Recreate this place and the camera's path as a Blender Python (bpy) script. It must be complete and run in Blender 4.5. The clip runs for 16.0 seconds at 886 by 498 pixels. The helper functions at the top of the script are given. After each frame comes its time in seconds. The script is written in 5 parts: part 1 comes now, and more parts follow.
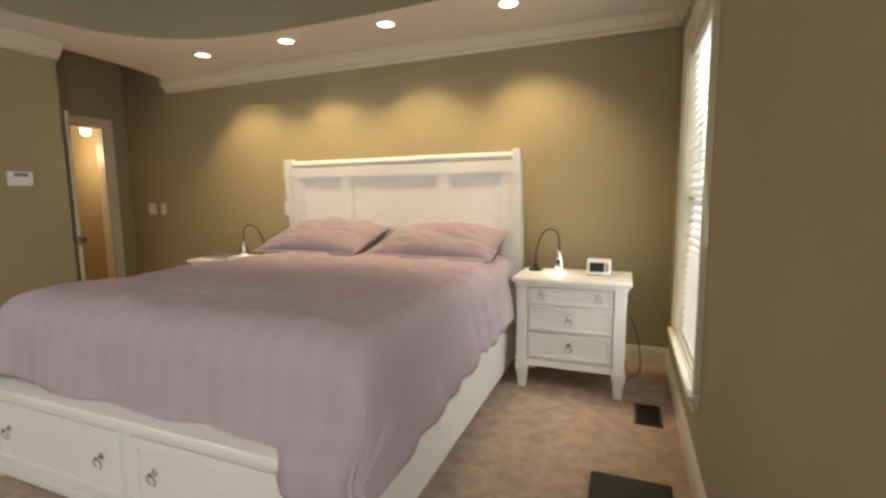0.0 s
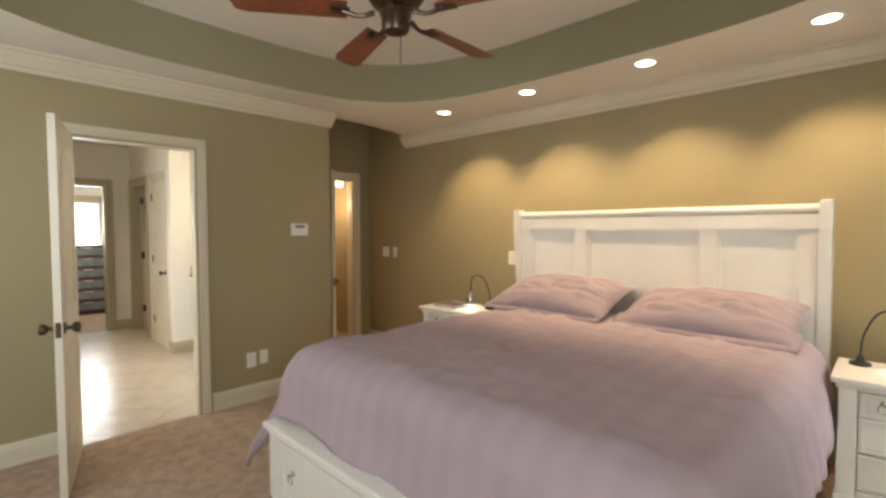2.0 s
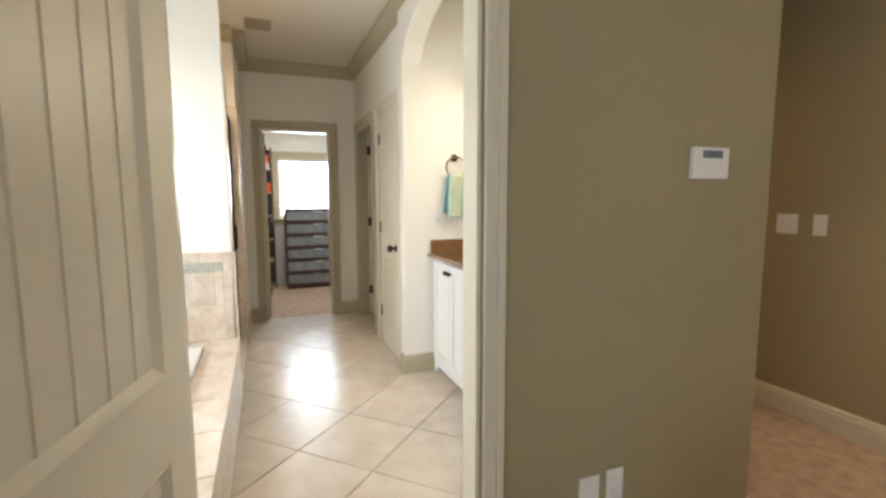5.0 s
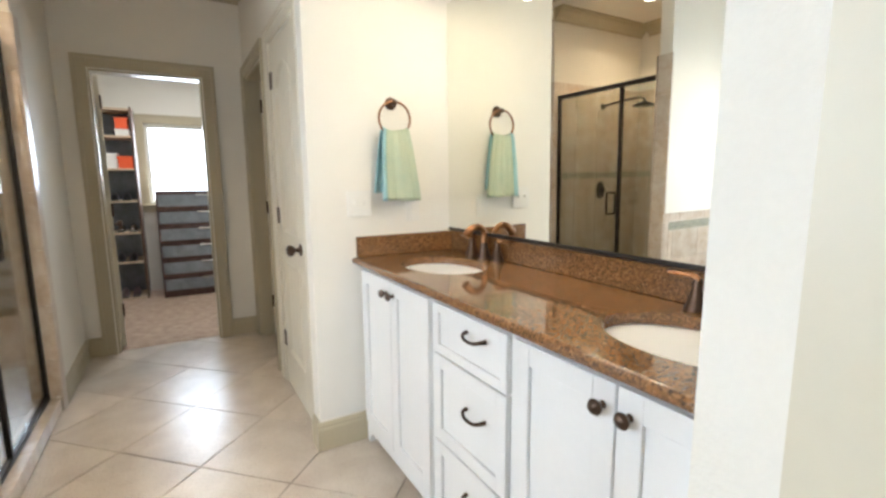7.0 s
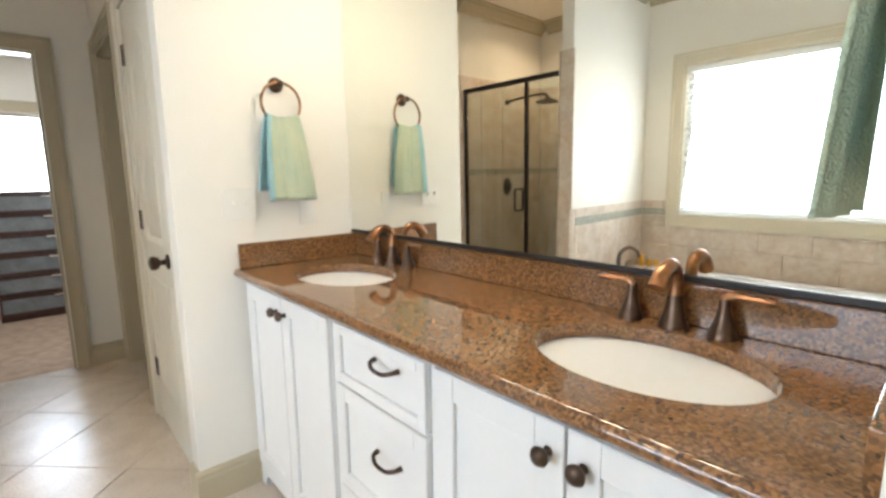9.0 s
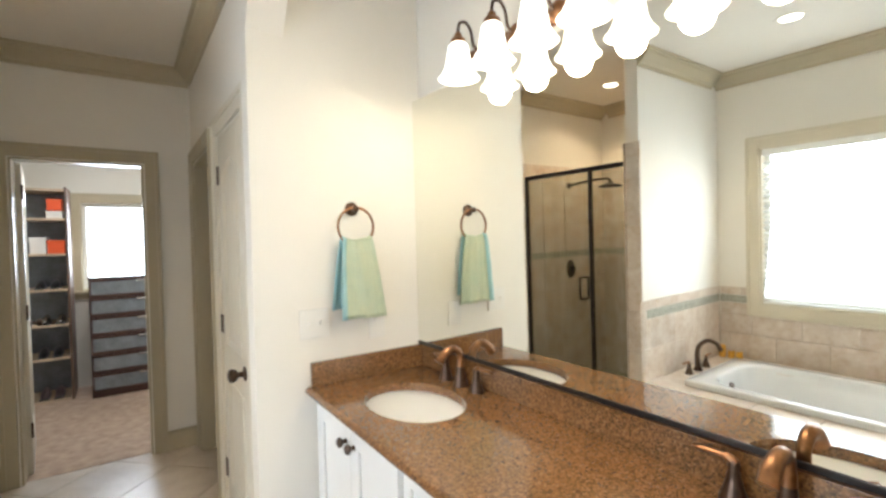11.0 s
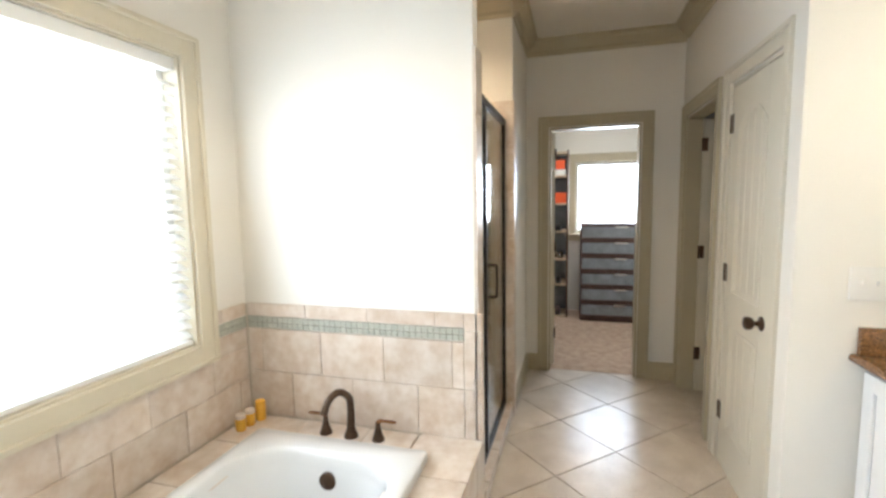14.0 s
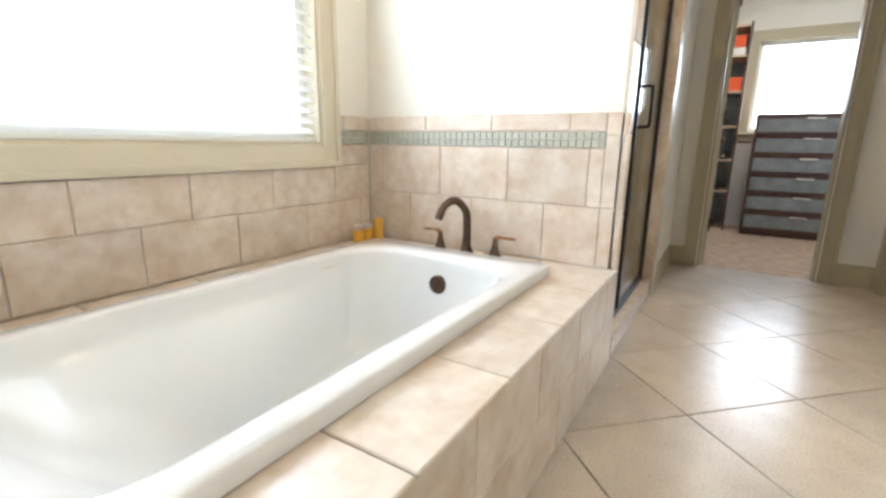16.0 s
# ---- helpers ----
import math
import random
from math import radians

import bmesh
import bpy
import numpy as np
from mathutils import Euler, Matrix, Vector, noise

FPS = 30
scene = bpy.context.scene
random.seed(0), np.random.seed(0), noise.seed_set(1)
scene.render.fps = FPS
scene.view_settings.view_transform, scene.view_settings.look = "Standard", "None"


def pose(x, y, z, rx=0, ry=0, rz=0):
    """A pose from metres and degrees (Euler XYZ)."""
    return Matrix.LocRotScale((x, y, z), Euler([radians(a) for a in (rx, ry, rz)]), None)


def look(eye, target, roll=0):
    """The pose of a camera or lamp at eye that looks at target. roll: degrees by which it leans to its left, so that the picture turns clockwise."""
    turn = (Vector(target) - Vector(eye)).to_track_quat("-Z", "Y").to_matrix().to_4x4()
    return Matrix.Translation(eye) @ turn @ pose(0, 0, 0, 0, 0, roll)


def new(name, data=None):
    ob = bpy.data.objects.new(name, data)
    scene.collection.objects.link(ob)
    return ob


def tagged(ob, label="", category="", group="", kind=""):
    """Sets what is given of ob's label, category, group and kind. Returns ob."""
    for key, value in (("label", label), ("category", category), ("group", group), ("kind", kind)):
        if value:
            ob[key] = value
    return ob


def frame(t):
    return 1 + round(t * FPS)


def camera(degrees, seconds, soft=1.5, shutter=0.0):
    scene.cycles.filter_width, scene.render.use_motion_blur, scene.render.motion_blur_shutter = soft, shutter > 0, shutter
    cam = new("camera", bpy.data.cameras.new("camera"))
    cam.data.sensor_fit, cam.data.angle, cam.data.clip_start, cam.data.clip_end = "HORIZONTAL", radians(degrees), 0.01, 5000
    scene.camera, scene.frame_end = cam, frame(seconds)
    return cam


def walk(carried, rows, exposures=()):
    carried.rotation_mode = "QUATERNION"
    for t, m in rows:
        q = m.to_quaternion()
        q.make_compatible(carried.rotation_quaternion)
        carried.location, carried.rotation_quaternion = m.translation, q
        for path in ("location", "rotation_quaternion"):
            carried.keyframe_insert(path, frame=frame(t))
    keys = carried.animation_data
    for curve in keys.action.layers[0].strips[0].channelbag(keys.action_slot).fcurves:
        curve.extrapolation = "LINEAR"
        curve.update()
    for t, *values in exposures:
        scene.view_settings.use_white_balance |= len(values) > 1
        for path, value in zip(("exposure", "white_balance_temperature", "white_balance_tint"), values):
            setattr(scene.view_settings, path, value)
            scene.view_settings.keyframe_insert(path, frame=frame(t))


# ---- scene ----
cam = camera(87.8, 16.0, soft=2.8)
PATH = [
    (0, (-0.856, 0.284, 1.27), (-1.596, 2.128, 1.041), -0.7),
    (0.5, (-0.9, 0.304, 1.304), (-1.83, 2.058, 1.063), -0.4),
    (1, (-0.991, 0.281, 1.355), (-2.087, 1.942, 1.153), -0.6),
    (1.5, (-1.116, 0.287, 1.429), (-2.36, 1.848, 1.294), -0.8),
    (2, (-1.354, 0.319, 1.441), (-2.748, 1.751, 1.356), -0.0),
    (2.5, (-1.694, 0.402, 1.419), (-3.238, 1.671, 1.326), 1.1),
    (3, (-2.076, 0.554, 1.387), (-3.764, 1.618, 1.244), 0.7),
    (3.5, (-2.497, 0.652, 1.368), (-4.288, 1.519, 1.166), 0.5),
    (4, (-2.966, 0.731, 1.358), (-4.809, 1.48, 1.15), 0.4),
    (4.2, (-3.175, 0.767, 1.345), (-5.027, 1.496, 1.142), 0.1),
    (6.3, (-4.999, 1.307, 1.312), (-6.853, 2.019, 1.072), -0.5),
    (6.5, (-5.084, 1.335, 1.305), (-6.905, 2.124, 1.057), -0.3),
    (7, (-5.207, 1.402, 1.267), (-6.917, 2.397, 0.974), -0.4),
    (7.5, (-5.288, 1.476, 1.251), (-6.888, 2.629, 0.922), -0.3),
    (8, (-5.351, 1.512, 1.245), (-6.848, 2.785, 0.872), -0.5),
    (8.2, (-5.37, 1.521, 1.241), (-6.833, 2.831, 0.863), -0.6),
    (10.3, (-5.42, 1.549, 1.401), (-6.983, 2.792, 1.3), -1.5),
    (10.5, (-5.425, 1.539, 1.441), (-7.012, 2.754, 1.363), -1.4),
    (11, (-5.452, 1.528, 1.5), (-7.095, 2.667, 1.449), -1.2),
    (11.5, (-5.47, 1.49, 1.53), (-7.208, 2.479, 1.473), -0.8),
    (12, (-5.465, 1.407, 1.536), (-7.32, 2.15, 1.457), -0.7),
    (12.5, (-5.442, 1.322, 1.523), (-7.385, 1.784, 1.423), -0.5),
    (13, (-5.394, 1.268, 1.518), (-7.385, 1.382, 1.37), -1.0),
    (13.5, (-5.356, 1.207, 1.506), (-7.334, 0.966, 1.324), -1.2),
    (14, (-5.343, 1.161, 1.477), (-7.255, 0.614, 1.268), -1.0),
    (14.5, (-5.345, 1.153, 1.391), (-7.176, 0.385, 1.151), -0.6),
    (15, (-5.375, 1.151, 1.264), (-7.14, 0.267, 0.942), 0.1),
    (15.5, (-5.433, 1.132, 1.074), (-7.136, 0.167, 0.665), 0.2),
    (16, (-5.49, 1.11, 0.869), (-7.145, 0.082, 0.419), 0.8),
]
walk(cam, [(t, look(eye, target, roll)) for t, eye, target, roll in PATH],
     ((0, -0.16, 6600, 10), (1.5, -0.1, 6600, 10), (4.2, 0.05, 6250, 10), (6.3, 0, 5650, 10), (16, 0, 5700, 10)))

# ---- world and light ----
world = bpy.data.worlds.new("sky")
scene.world = world
world.use_nodes = True
wn = world.node_tree.nodes
sky = wn.new("ShaderNodeTexSky")
sky.sky_type, sky.sun_disc = "NISHITA", False
sky.sun_elevation, sky.sun_rotation = radians(50), radians(200)
wn["Background"].inputs[1].default_value = 0.12
world.node_tree.links.new(sky.outputs[0], wn["Background"].inputs[0])


def lamp(kind, name, m, energy, colour, **more):
    data = bpy.data.lights.new(name, kind)
    data.energy, data.color = energy, colour
    if kind == "AREA":
        data.shape, data.size, data.size_y = "RECTANGLE", more["size"], more["size_y"]
    elif kind == "SPOT":
        data.spot_size, data.spot_blend, data.shadow_soft_size = radians(more["cone"]), more["blend"], 0.04
    elif kind == "SUN":
        data.angle = radians(more["angle"])
    else:
        data.shadow_soft_size = more["radius"]
    ob = new(name, data)
    ob.matrix_world = m
    return ob


lamp("SUN", "sun", look((0, -20, 24), (0, 0, 0)), 1.2, (1.0, 0.95, 0.88), angle=10)
DAY = (0.89, 0.955, 1.0)
WARM = (1.0, 0.74, 0.44)
E_BATH, E_BED, E_CLOSET, E_CAN, E_VANITY = 27, 42, 32, 6.2, 2.9

# ---- plan ----
XW, XB = -5.16, -5.25          # wall between bedroom and bath: bedroom face, bath face
XR, YH, YS = -0.55, 3.93, -0.75  # bedroom: window wall, headboard wall, wall behind the camera
XA, YA = -6.2, 2.70             # alcove beside the bath: far wall, side wall
ZC, ZT = 2.51, 2.82             # bedroom soffit, tray ceiling
YM, XE, YL = 2.66, -7.257, 1.955  # bath: mirror wall, towel wall, linen wall
XC, YSH, YW = -9.30, 0.77, -0.44  # closet wall, shower line, window wall
ZB = 2.74
XN = -5.42                      # side of the vanity nook
YF = 1.918                      # front of the vanity nook
ZD, ZCT = 0.405, 0.915          # tub deck, vanity counter
DY0, DY1 = 0.77, 1.53          # doorway between the rooms

lamp("AREA", "bath_window_light", look((-6.2, YW + 0.02, 1.53), (-6.2, 3, 2.4)), E_BATH, DAY, size=1.35, size_y=1.2)
lamp("AREA", "bedroom_window_light", look((XR - 0.03, 2.75, 1.25), (-4, 2.6, 1.0)), E_BED * 0.08, DAY, size=0.75, size_y=1.6)
lamp("AREA", "bedroom_rear_window_light", look((-3.7, YS + 0.03, 1.4), (-3.9, 3, 0.3)), E_BED, DAY, size=1.6, size_y=1.5)
# added daylight fill on solid wall, brightening the partition's left part
lamp("AREA", "bedroom_side_fill_light", look((XR - 0.03, -0.2, 1.4), (-5, -0.1, 1.2)), 42, DAY, size=0.9, size_y=1.4)
lamp("AREA", "closet_window_light", look((-11.55, 1.65, 1.6), (-9, 1.5, 0.8)), E_CLOSET, DAY, size=0.8, size_y=0.7)

# ---- materials ----


def surf(name, colour, rough=0.5, metal=0.0, scale=6.0, vary=0.08, bump=0.0, bscale=60.0, second=None, coat=0.0, spread=0.0):
    """Procedural surface: broad stains and fine grain on a base colour, with fine relief."""
    m = bpy.data.materials.new(name)
    m.use_nodes = True
    n, l = m.node_tree.nodes, m.node_tree.links
    b = n["Principled BSDF"]
    geo = n.new("ShaderNodeNewGeometry")
    big = n.new("ShaderNodeTexNoise")
    big.inputs["Scale"].default_value, big.inputs["Detail"].default_value = scale, 4
    l.new(geo.outputs["Position"], big.inputs["Vector"])
    fine = n.new("ShaderNodeTexNoise")
    fine.inputs["Scale"].default_value, fine.inputs["Detail"].default_value = bscale, 3
    l.new(geo.outputs["Position"], fine.inputs["Vector"])
    ramp = n.new("ShaderNodeValToRGB")
    low = [max(0, c * (1 - vary)) for c in colour] if second is None else second
    high = [min(1, c * (1 + vary)) for c in colour] if second is None else colour
    ramp.color_ramp.elements[0].position, ramp.color_ramp.elements[1].position = 0.32, 0.68
    ramp.color_ramp.elements[0].color, ramp.color_ramp.elements[1].color = (*low, 1), (*high, 1)
    mixf = n.new("ShaderNodeMix")
    mixf.inputs[0].default_value = 0.35
    l.new(big.outputs["Fac"], mixf.inputs[2]), l.new(fine.outputs["Fac"], mixf.inputs[3])
    l.new(mixf.outputs[0], ramp.inputs[0])
    out = ramp.outputs[0]
    if spread:
        info = n.new("ShaderNodeObjectInfo")
        rng = n.new("ShaderNodeMapRange")
        rng.inputs[3].default_value, rng.inputs[4].default_value = 1 - spread, 1 + spread
        l.new(info.outputs["Random"], rng.inputs[0])
        hsv = n.new("ShaderNodeHueSaturation")
        l.new(rng.outputs[0], hsv.inputs["Value"]), l.new(out, hsv.inputs["Color"])
        out = hsv.outputs[0]
    l.new(out, b.inputs["Base Color"])
    b.inputs["Metallic"].default_value = metal
    b.inputs["Coat Weight"].default_value = coat
    rr = n.new("ShaderNodeMapRange")
    rr.inputs[3].default_value, rr.inputs[4].default_value = max(0.02, rough * 0.88), min(1, rough * 1.12)
    l.new(fine.outputs["Fac"], rr.inputs[0]), l.new(rr.outputs[0], b.inputs["Roughness"])
    if bump:
        bp = n.new("ShaderNodeBump")
        bp.inputs["Strength"].default_value, bp.inputs["Distance"].default_value = bump, 0.01
        l.new(fine.outputs["Fac"], bp.inputs["Height"]), l.new(bp.outputs[0], b.inputs["Normal"])
    return m


def glow(name, colour, strength):
    m = bpy.data.materials.new(name)
    m.use_nodes = True
    b = m.node_tree.nodes["Principled BSDF"]
    b.inputs["Base Color"].default_value = (0.9, 0.9, 0.9, 1)
    b.inputs["Emission Color"].default_value, b.inputs["Emission Strength"].default_value = (*colour, 1), strength
    return m


def clear(name, colour, rough, alpha_mix):
    """Glass as a thin pane: gloss at a slant over a tinted see-through sheet."""
    m = bpy.data.materials.new(name)
    m.use_nodes = True
    n, l = m.node_tree.nodes, m.node_tree.links
    n.remove(n["Principled BSDF"])
    tr, gl, mix, lw, rg = n.new("ShaderNodeBsdfTransparent"), n.new("ShaderNodeBsdfGlossy"), n.new("ShaderNodeMixShader"), n.new("ShaderNodeLayerWeight"), n.new("ShaderNodeMapRange")
    tr.inputs[0].default_value, gl.inputs["Roughness"].default_value = (*colour, 1), rough
    pw = n.new("ShaderNodeMath")
    pw.operation = "POWER"
    pw.inputs[1].default_value = 3.5
    rg.inputs[3].default_value, rg.inputs[4].default_value = alpha_mix, 0.75
    l.new(lw.outputs["Facing"], pw.inputs[0]), l.new(pw.outputs[0], rg.inputs[0]), l.new(rg.outputs[0], mix.inputs[0])
    l.new(tr.outputs[0], mix.inputs[1]), l.new(gl.outputs[0], mix.inputs[2])
    l.new(mix.outputs[0], n["Material Output"].inputs[0])
    return m


OLIVE = surf("olive_wall_paint", (0.345, 0.285, 0.16), 0.7, scale=1.2, vary=0.05, bump=0.08, bscale=180)
OLIVE_TRAY = surf("olive_tray_paint", (0.30, 0.27, 0.165), 0.75, scale=1.2, vary=0.05, bump=0.08, bscale=180)
CREAM = surf("cream_wall_paint", (0.82, 0.785, 0.71), 0.65, scale=1.2, vary=0.03, bump=0.08, bscale=180)
CEIL = surf("ceiling_paint", (0.78, 0.73, 0.64), 0.85, scale=1.5, vary=0.03, bump=0.15, bscale=140)
TRIM = surf("cream_trim_paint", (0.66, 0.60, 0.46), 0.4, scale=3, vary=0.03, bump=0.03)
TAN = surf("tan_trim_paint", (0.47, 0.41, 0.28), 0.4, scale=3, vary=0.04, bump=0.03)
DOORP = surf("door_paint", (0.70, 0.65, 0.53), 0.38, scale=3, vary=0.03, bump=0.04)
WHITEP = surf("white_furniture_paint", (0.80, 0.78, 0.72), 0.35, scale=4, vary=0.03, bump=0.03)
CABW = surf("white_cabinet_paint", (0.83, 0.83, 0.82), 0.35, scale=4, vary=0.02, bump=0.03)
CARPET = surf("beige_carpet", (0.58, 0.435, 0.32), 0.95, scale=13, vary=0.2, bump=1.0, bscale=130, second=(0.36, 0.255, 0.18))
FTILE = surf("floor_tile", (0.66, 0.585, 0.49), 0.28, scale=6, bump=0.015, bscale=150, second=(0.50, 0.42, 0.335), spread=0.06)
GROUT = surf("floor_grout", (0.33, 0.28, 0.22), 0.9, bump=0.2)
WTILE = surf("wall_tile", (0.72, 0.65, 0.57), 0.3, scale=9, bump=0.05, bscale=26, second=(0.53, 0.41, 0.30), spread=0.06)
WGROUT = surf("wall_grout", (0.60, 0.53, 0.43), 0.9, bump=0.2)
MOSAIC = surf("grey_green_mosaic", (0.44, 0.44, 0.37), 0.25, scale=30, vary=0.08, bump=0.1, spread=0.07)
BRONZE = surf("oil_rubbed_bronze", (0.10, 0.065, 0.045), 0.32, metal=0.85, scale=20, vary=0.35, bump=0.05)
COPPER = surf("copper_bronze", (0.28, 0.14, 0.065), 0.3, metal=0.9, scale=15, vary=0.4, bump=0.05)
DARKM = surf("dark_frame_metal", (0.035, 0.032, 0.03), 0.4, metal=0.6, scale=20, vary=0.2)
PORC = surf("porcelain", (0.86, 0.84, 0.80), 0.08, scale=3, vary=0.01, coat=0.3)
ACRYL = surf("tub_acrylic", (0.74, 0.74, 0.73), 0.14, scale=3, vary=0.01, coat=0.3)
PLAST = surf("white_plastic", (0.80, 0.78, 0.73), 0.4, scale=8, vary=0.02)
BLACKP = surf("black_plastic", (0.02, 0.02, 0.022), 0.3, scale=8, vary=0.1)
CHROME = surf("brushed_nickel", (0.62, 0.60, 0.56), 0.22, metal=1.0, scale=20, vary=0.08)
REDWOOD = surf("cherry_fan_blade", (0.23, 0.065, 0.03), 0.35, scale=14, vary=0.3, bump=0.05)
DUVET = surf("mauve_duvet", (0.44, 0.35, 0.385), 0.85, scale=2.5, vary=0.05, bump=0.35, bscale=260)
SHEET = surf("white_sheet", (0.80, 0.77, 0.72), 0.9, scale=4, vary=0.03, bump=0.3, bscale=220)
PILLOW = surf("mauve_pillowcase", (0.36, 0.285, 0.315), 0.85, scale=5, vary=0.06, bump=0.35, bscale=260)
TOWEL = surf("sage_towel", (0.60, 0.63, 0.44), 0.95, scale=10, bump=0.6, bscale=260, second=(0.44, 0.55, 0.42))
TOWELB = surf("teal_towel", (0.36, 0.58, 0.61), 0.95, scale=11, vary=0.15, bump=0.45, bscale=330)
WARMWOOD = surf("warm_wood", (0.55, 0.36, 0.17), 0.5, scale=8, vary=0.15, bump=0.05)
DWOOD = surf("dark_chest_wood", (0.06, 0.027, 0.02), 0.4, scale=12, vary=0.25, bump=0.05)
FROST = surf("frosted_drawer_glass", (0.19, 0.205, 0.22), 0.25, scale=9, vary=0.25, coat=0.2)
SHELFW = surf("maple_shelf", (0.60, 0.47, 0.32), 0.5, scale=9, vary=0.1)
SHELFD = surf("dark_shelf_side", (0.12, 0.07, 0.045), 0.5, scale=9, vary=0.2)
ORANGE = surf("orange_box_card", (0.75, 0.10, 0.02), 0.6, scale=9, vary=0.06)
YELLOW = surf("yellow_plastic", (0.75, 0.42, 0.05), 0.3, scale=9, vary=0.06)
BOOKC = surf("book_cover", (0.13, 0.09, 0.09), 0.3, scale=18, vary=0.4)
SLATS = surf("white_blind_slat", (0.85, 0.85, 0.83), 0.5, scale=8, vary=0.02)
VENTM = surf("brown_vent_metal", (0.085, 0.06, 0.045), 0.5, metal=0.5, scale=20, vary=0.2)
MIRROR = bpy.data.materials.new("mirror_silver")
MIRROR.use_nodes = True
MIRROR.node_tree.nodes["Principled BSDF"].inputs["Base Color"].default_value = (0.87, 0.87, 0.81, 1)
MIRROR.node_tree.nodes["Principled BSDF"].inputs["Metallic"].default_value = 1.0
MIRROR.node_tree.nodes["Principled BSDF"].inputs["Roughness"].default_value = 0.01
GLASS = clear("shower_glass", (0.84, 0.87, 0.86), 0.05, 0.09)
PANE = clear("window_glass", (0.96, 0.97, 0.97), 0.02, 0.04)
SKYGLOW = glow("bright_outdoor_haze", (0.93, 0.97, 1.0), 5.0)
CANLIGHT = glow("lit_downlight", (1.0, 0.86, 0.62), 9.0)
SHADEGLOW = glow("lit_frosted_shade", (1.0, 0.88, 0.68), 3.0)
LEDGLOW = glow("lit_led", (1.0, 0.97, 0.9), 14.0)

# speckled brown granite
GRANITE = surf("brown_granite", (0.30, 0.15, 0.06), 0.07, scale=35, bump=0.0, second=(0.19, 0.085, 0.03), bscale=220, coat=0.4)
gn, gl_ = GRANITE.node_tree.nodes, GRANITE.node_tree.links
vor = gn.new("ShaderNodeTexVoronoi")
vor.inputs["Scale"].default_value = 190
ggeo = gn.new("ShaderNodeNewGeometry")
gl_.new(ggeo.outputs["Position"], vor.inputs["Vector"])
gramp = gn.new("ShaderNodeValToRGB")
gramp.color_ramp.elements[1].color = (0.34, 0.20, 0.10, 1)
gramp.color_ramp.elements[0].color = (0.03, 0.022, 0.018, 1)
for pos, col in ((0.12, (0.06, 0.035, 0.022)), (0.35, (0.14, 0.07, 0.03)), (0.7, (0.27, 0.13, 0.046))):
    e = gramp.color_ramp.elements.new(pos)
    e.color = (*col, 1)
gl_.new(vor.outputs["Color"], gramp.inputs[0])
gmix = gn.new("ShaderNodeMix")
gmix.data_type = "RGBA"
gmix.inputs[0].default_value = 0.85
gbase = gn["Principled BSDF"].inputs["Base Color"]
gl_.new(gbase.links[0].from_socket, gmix.inputs[6]), gl_.new(gramp.outputs[0], gmix.inputs[7])
gl_.new(gmix.outputs[2], gbase)

# duvet: soft woven bands
dn, dl = DUVET.node_tree.nodes, DUVET.node_tree.links
wave = dn.new("ShaderNodeTexWave")
wave.bands_direction = "X"
wave.inputs["Scale"].default_value, wave.inputs["Distortion"].default_value = 2.6, 0.6
dgeo = dn.new("ShaderNodeNewGeometry")
dl.new(dgeo.outputs["Position"], wave.inputs["Vector"])
dmix = dn.new("ShaderNodeMix")
dmix.data_type = "RGBA"
dmix.blend_type = "MULTIPLY"
dramp = dn.new("ShaderNodeValToRGB")
dramp.color_ramp.elements[0].color, dramp.color_ramp.elements[1].color = (0.86, 0.86, 0.88, 1), (1, 1, 1, 1)
dl.new(wave.outputs["Fac"], dramp.inputs[0])
dmix.inputs[0].default_value = 0.32
dbase = dn["Principled BSDF"].inputs["Base Color"]
dl.new(dbase.links[0].from_socket, dmix.inputs[6]), dl.new(dramp.outputs[0], dmix.inputs[7])
dl.new(dmix.outputs[2], dbase)

# ---- building helpers ----
ORI = {}


def mesh_of(bm, name):
    me = bpy.data.meshes.new(name)
    bmesh.ops.recalc_face_normals(bm, faces=bm.faces)
    bm.to_mesh(me)
    bm.free()
    return me


def smooth(ob, angle=40):
    ob.data.shade_smooth()
    ob.data.set_sharp_from_angle(angle=radians(angle))
    return ob


def thing(name, at, label, category, group="", kind=""):
    ob = new(name)
    ob.empty_display_size = 0.1
    ob.location = at
    ORI[ob.name] = Vector(at)
    return tagged(ob, label, category, group, kind)


def part(name, bm, material, parent=None, label="", round_=False):
    """One mesh object out of a bmesh in world coordinates, under a thing or a part."""
    o = ORI[parent.name] if parent else Vector((0, 0, 0))
    if parent:
        bmesh.ops.translate(bm, verts=bm.verts, vec=-o)
    ob = new(name, mesh_of(bm, name))
    ob.data.materials.append(material)
    if parent:
        ob.parent = parent
    ORI[ob.name] = o.copy()
    if round_:
        smooth(ob)
    return tagged(ob, label) if label else ob


def solo(name, bm, material, label="", category="", group="", kind="", round_=False):
    return tagged(part(name, bm, material, None, "", round_), label, category, group, kind)


def box(x0, x1, y0, y1, z0, z1, bevel=0.0, bm=None, seg=2):
    own = bmesh.new()
    bmesh.ops.create_cube(own, size=1)
    for v in own.verts:
        v.co = Vector((x0 + (v.co.x + 0.5) * (x1 - x0), y0 + (v.co.y + 0.5) * (y1 - y0), z0 + (v.co.z + 0.5) * (z1 - z0)))
    if bevel:
        bmesh.ops.bevel(own, geom=own.edges[:], offset=bevel, segments=seg, affect="EDGES", profile=0.6)
    return join(bm, own)


def join(bm, own):
    if bm is None:
        return own
    me = bpy.data.meshes.new("tmp")
    own.to_mesh(me)
    own.free()
    bm.from_mesh(me)
    bpy.data.meshes.remove(me)
    return bm


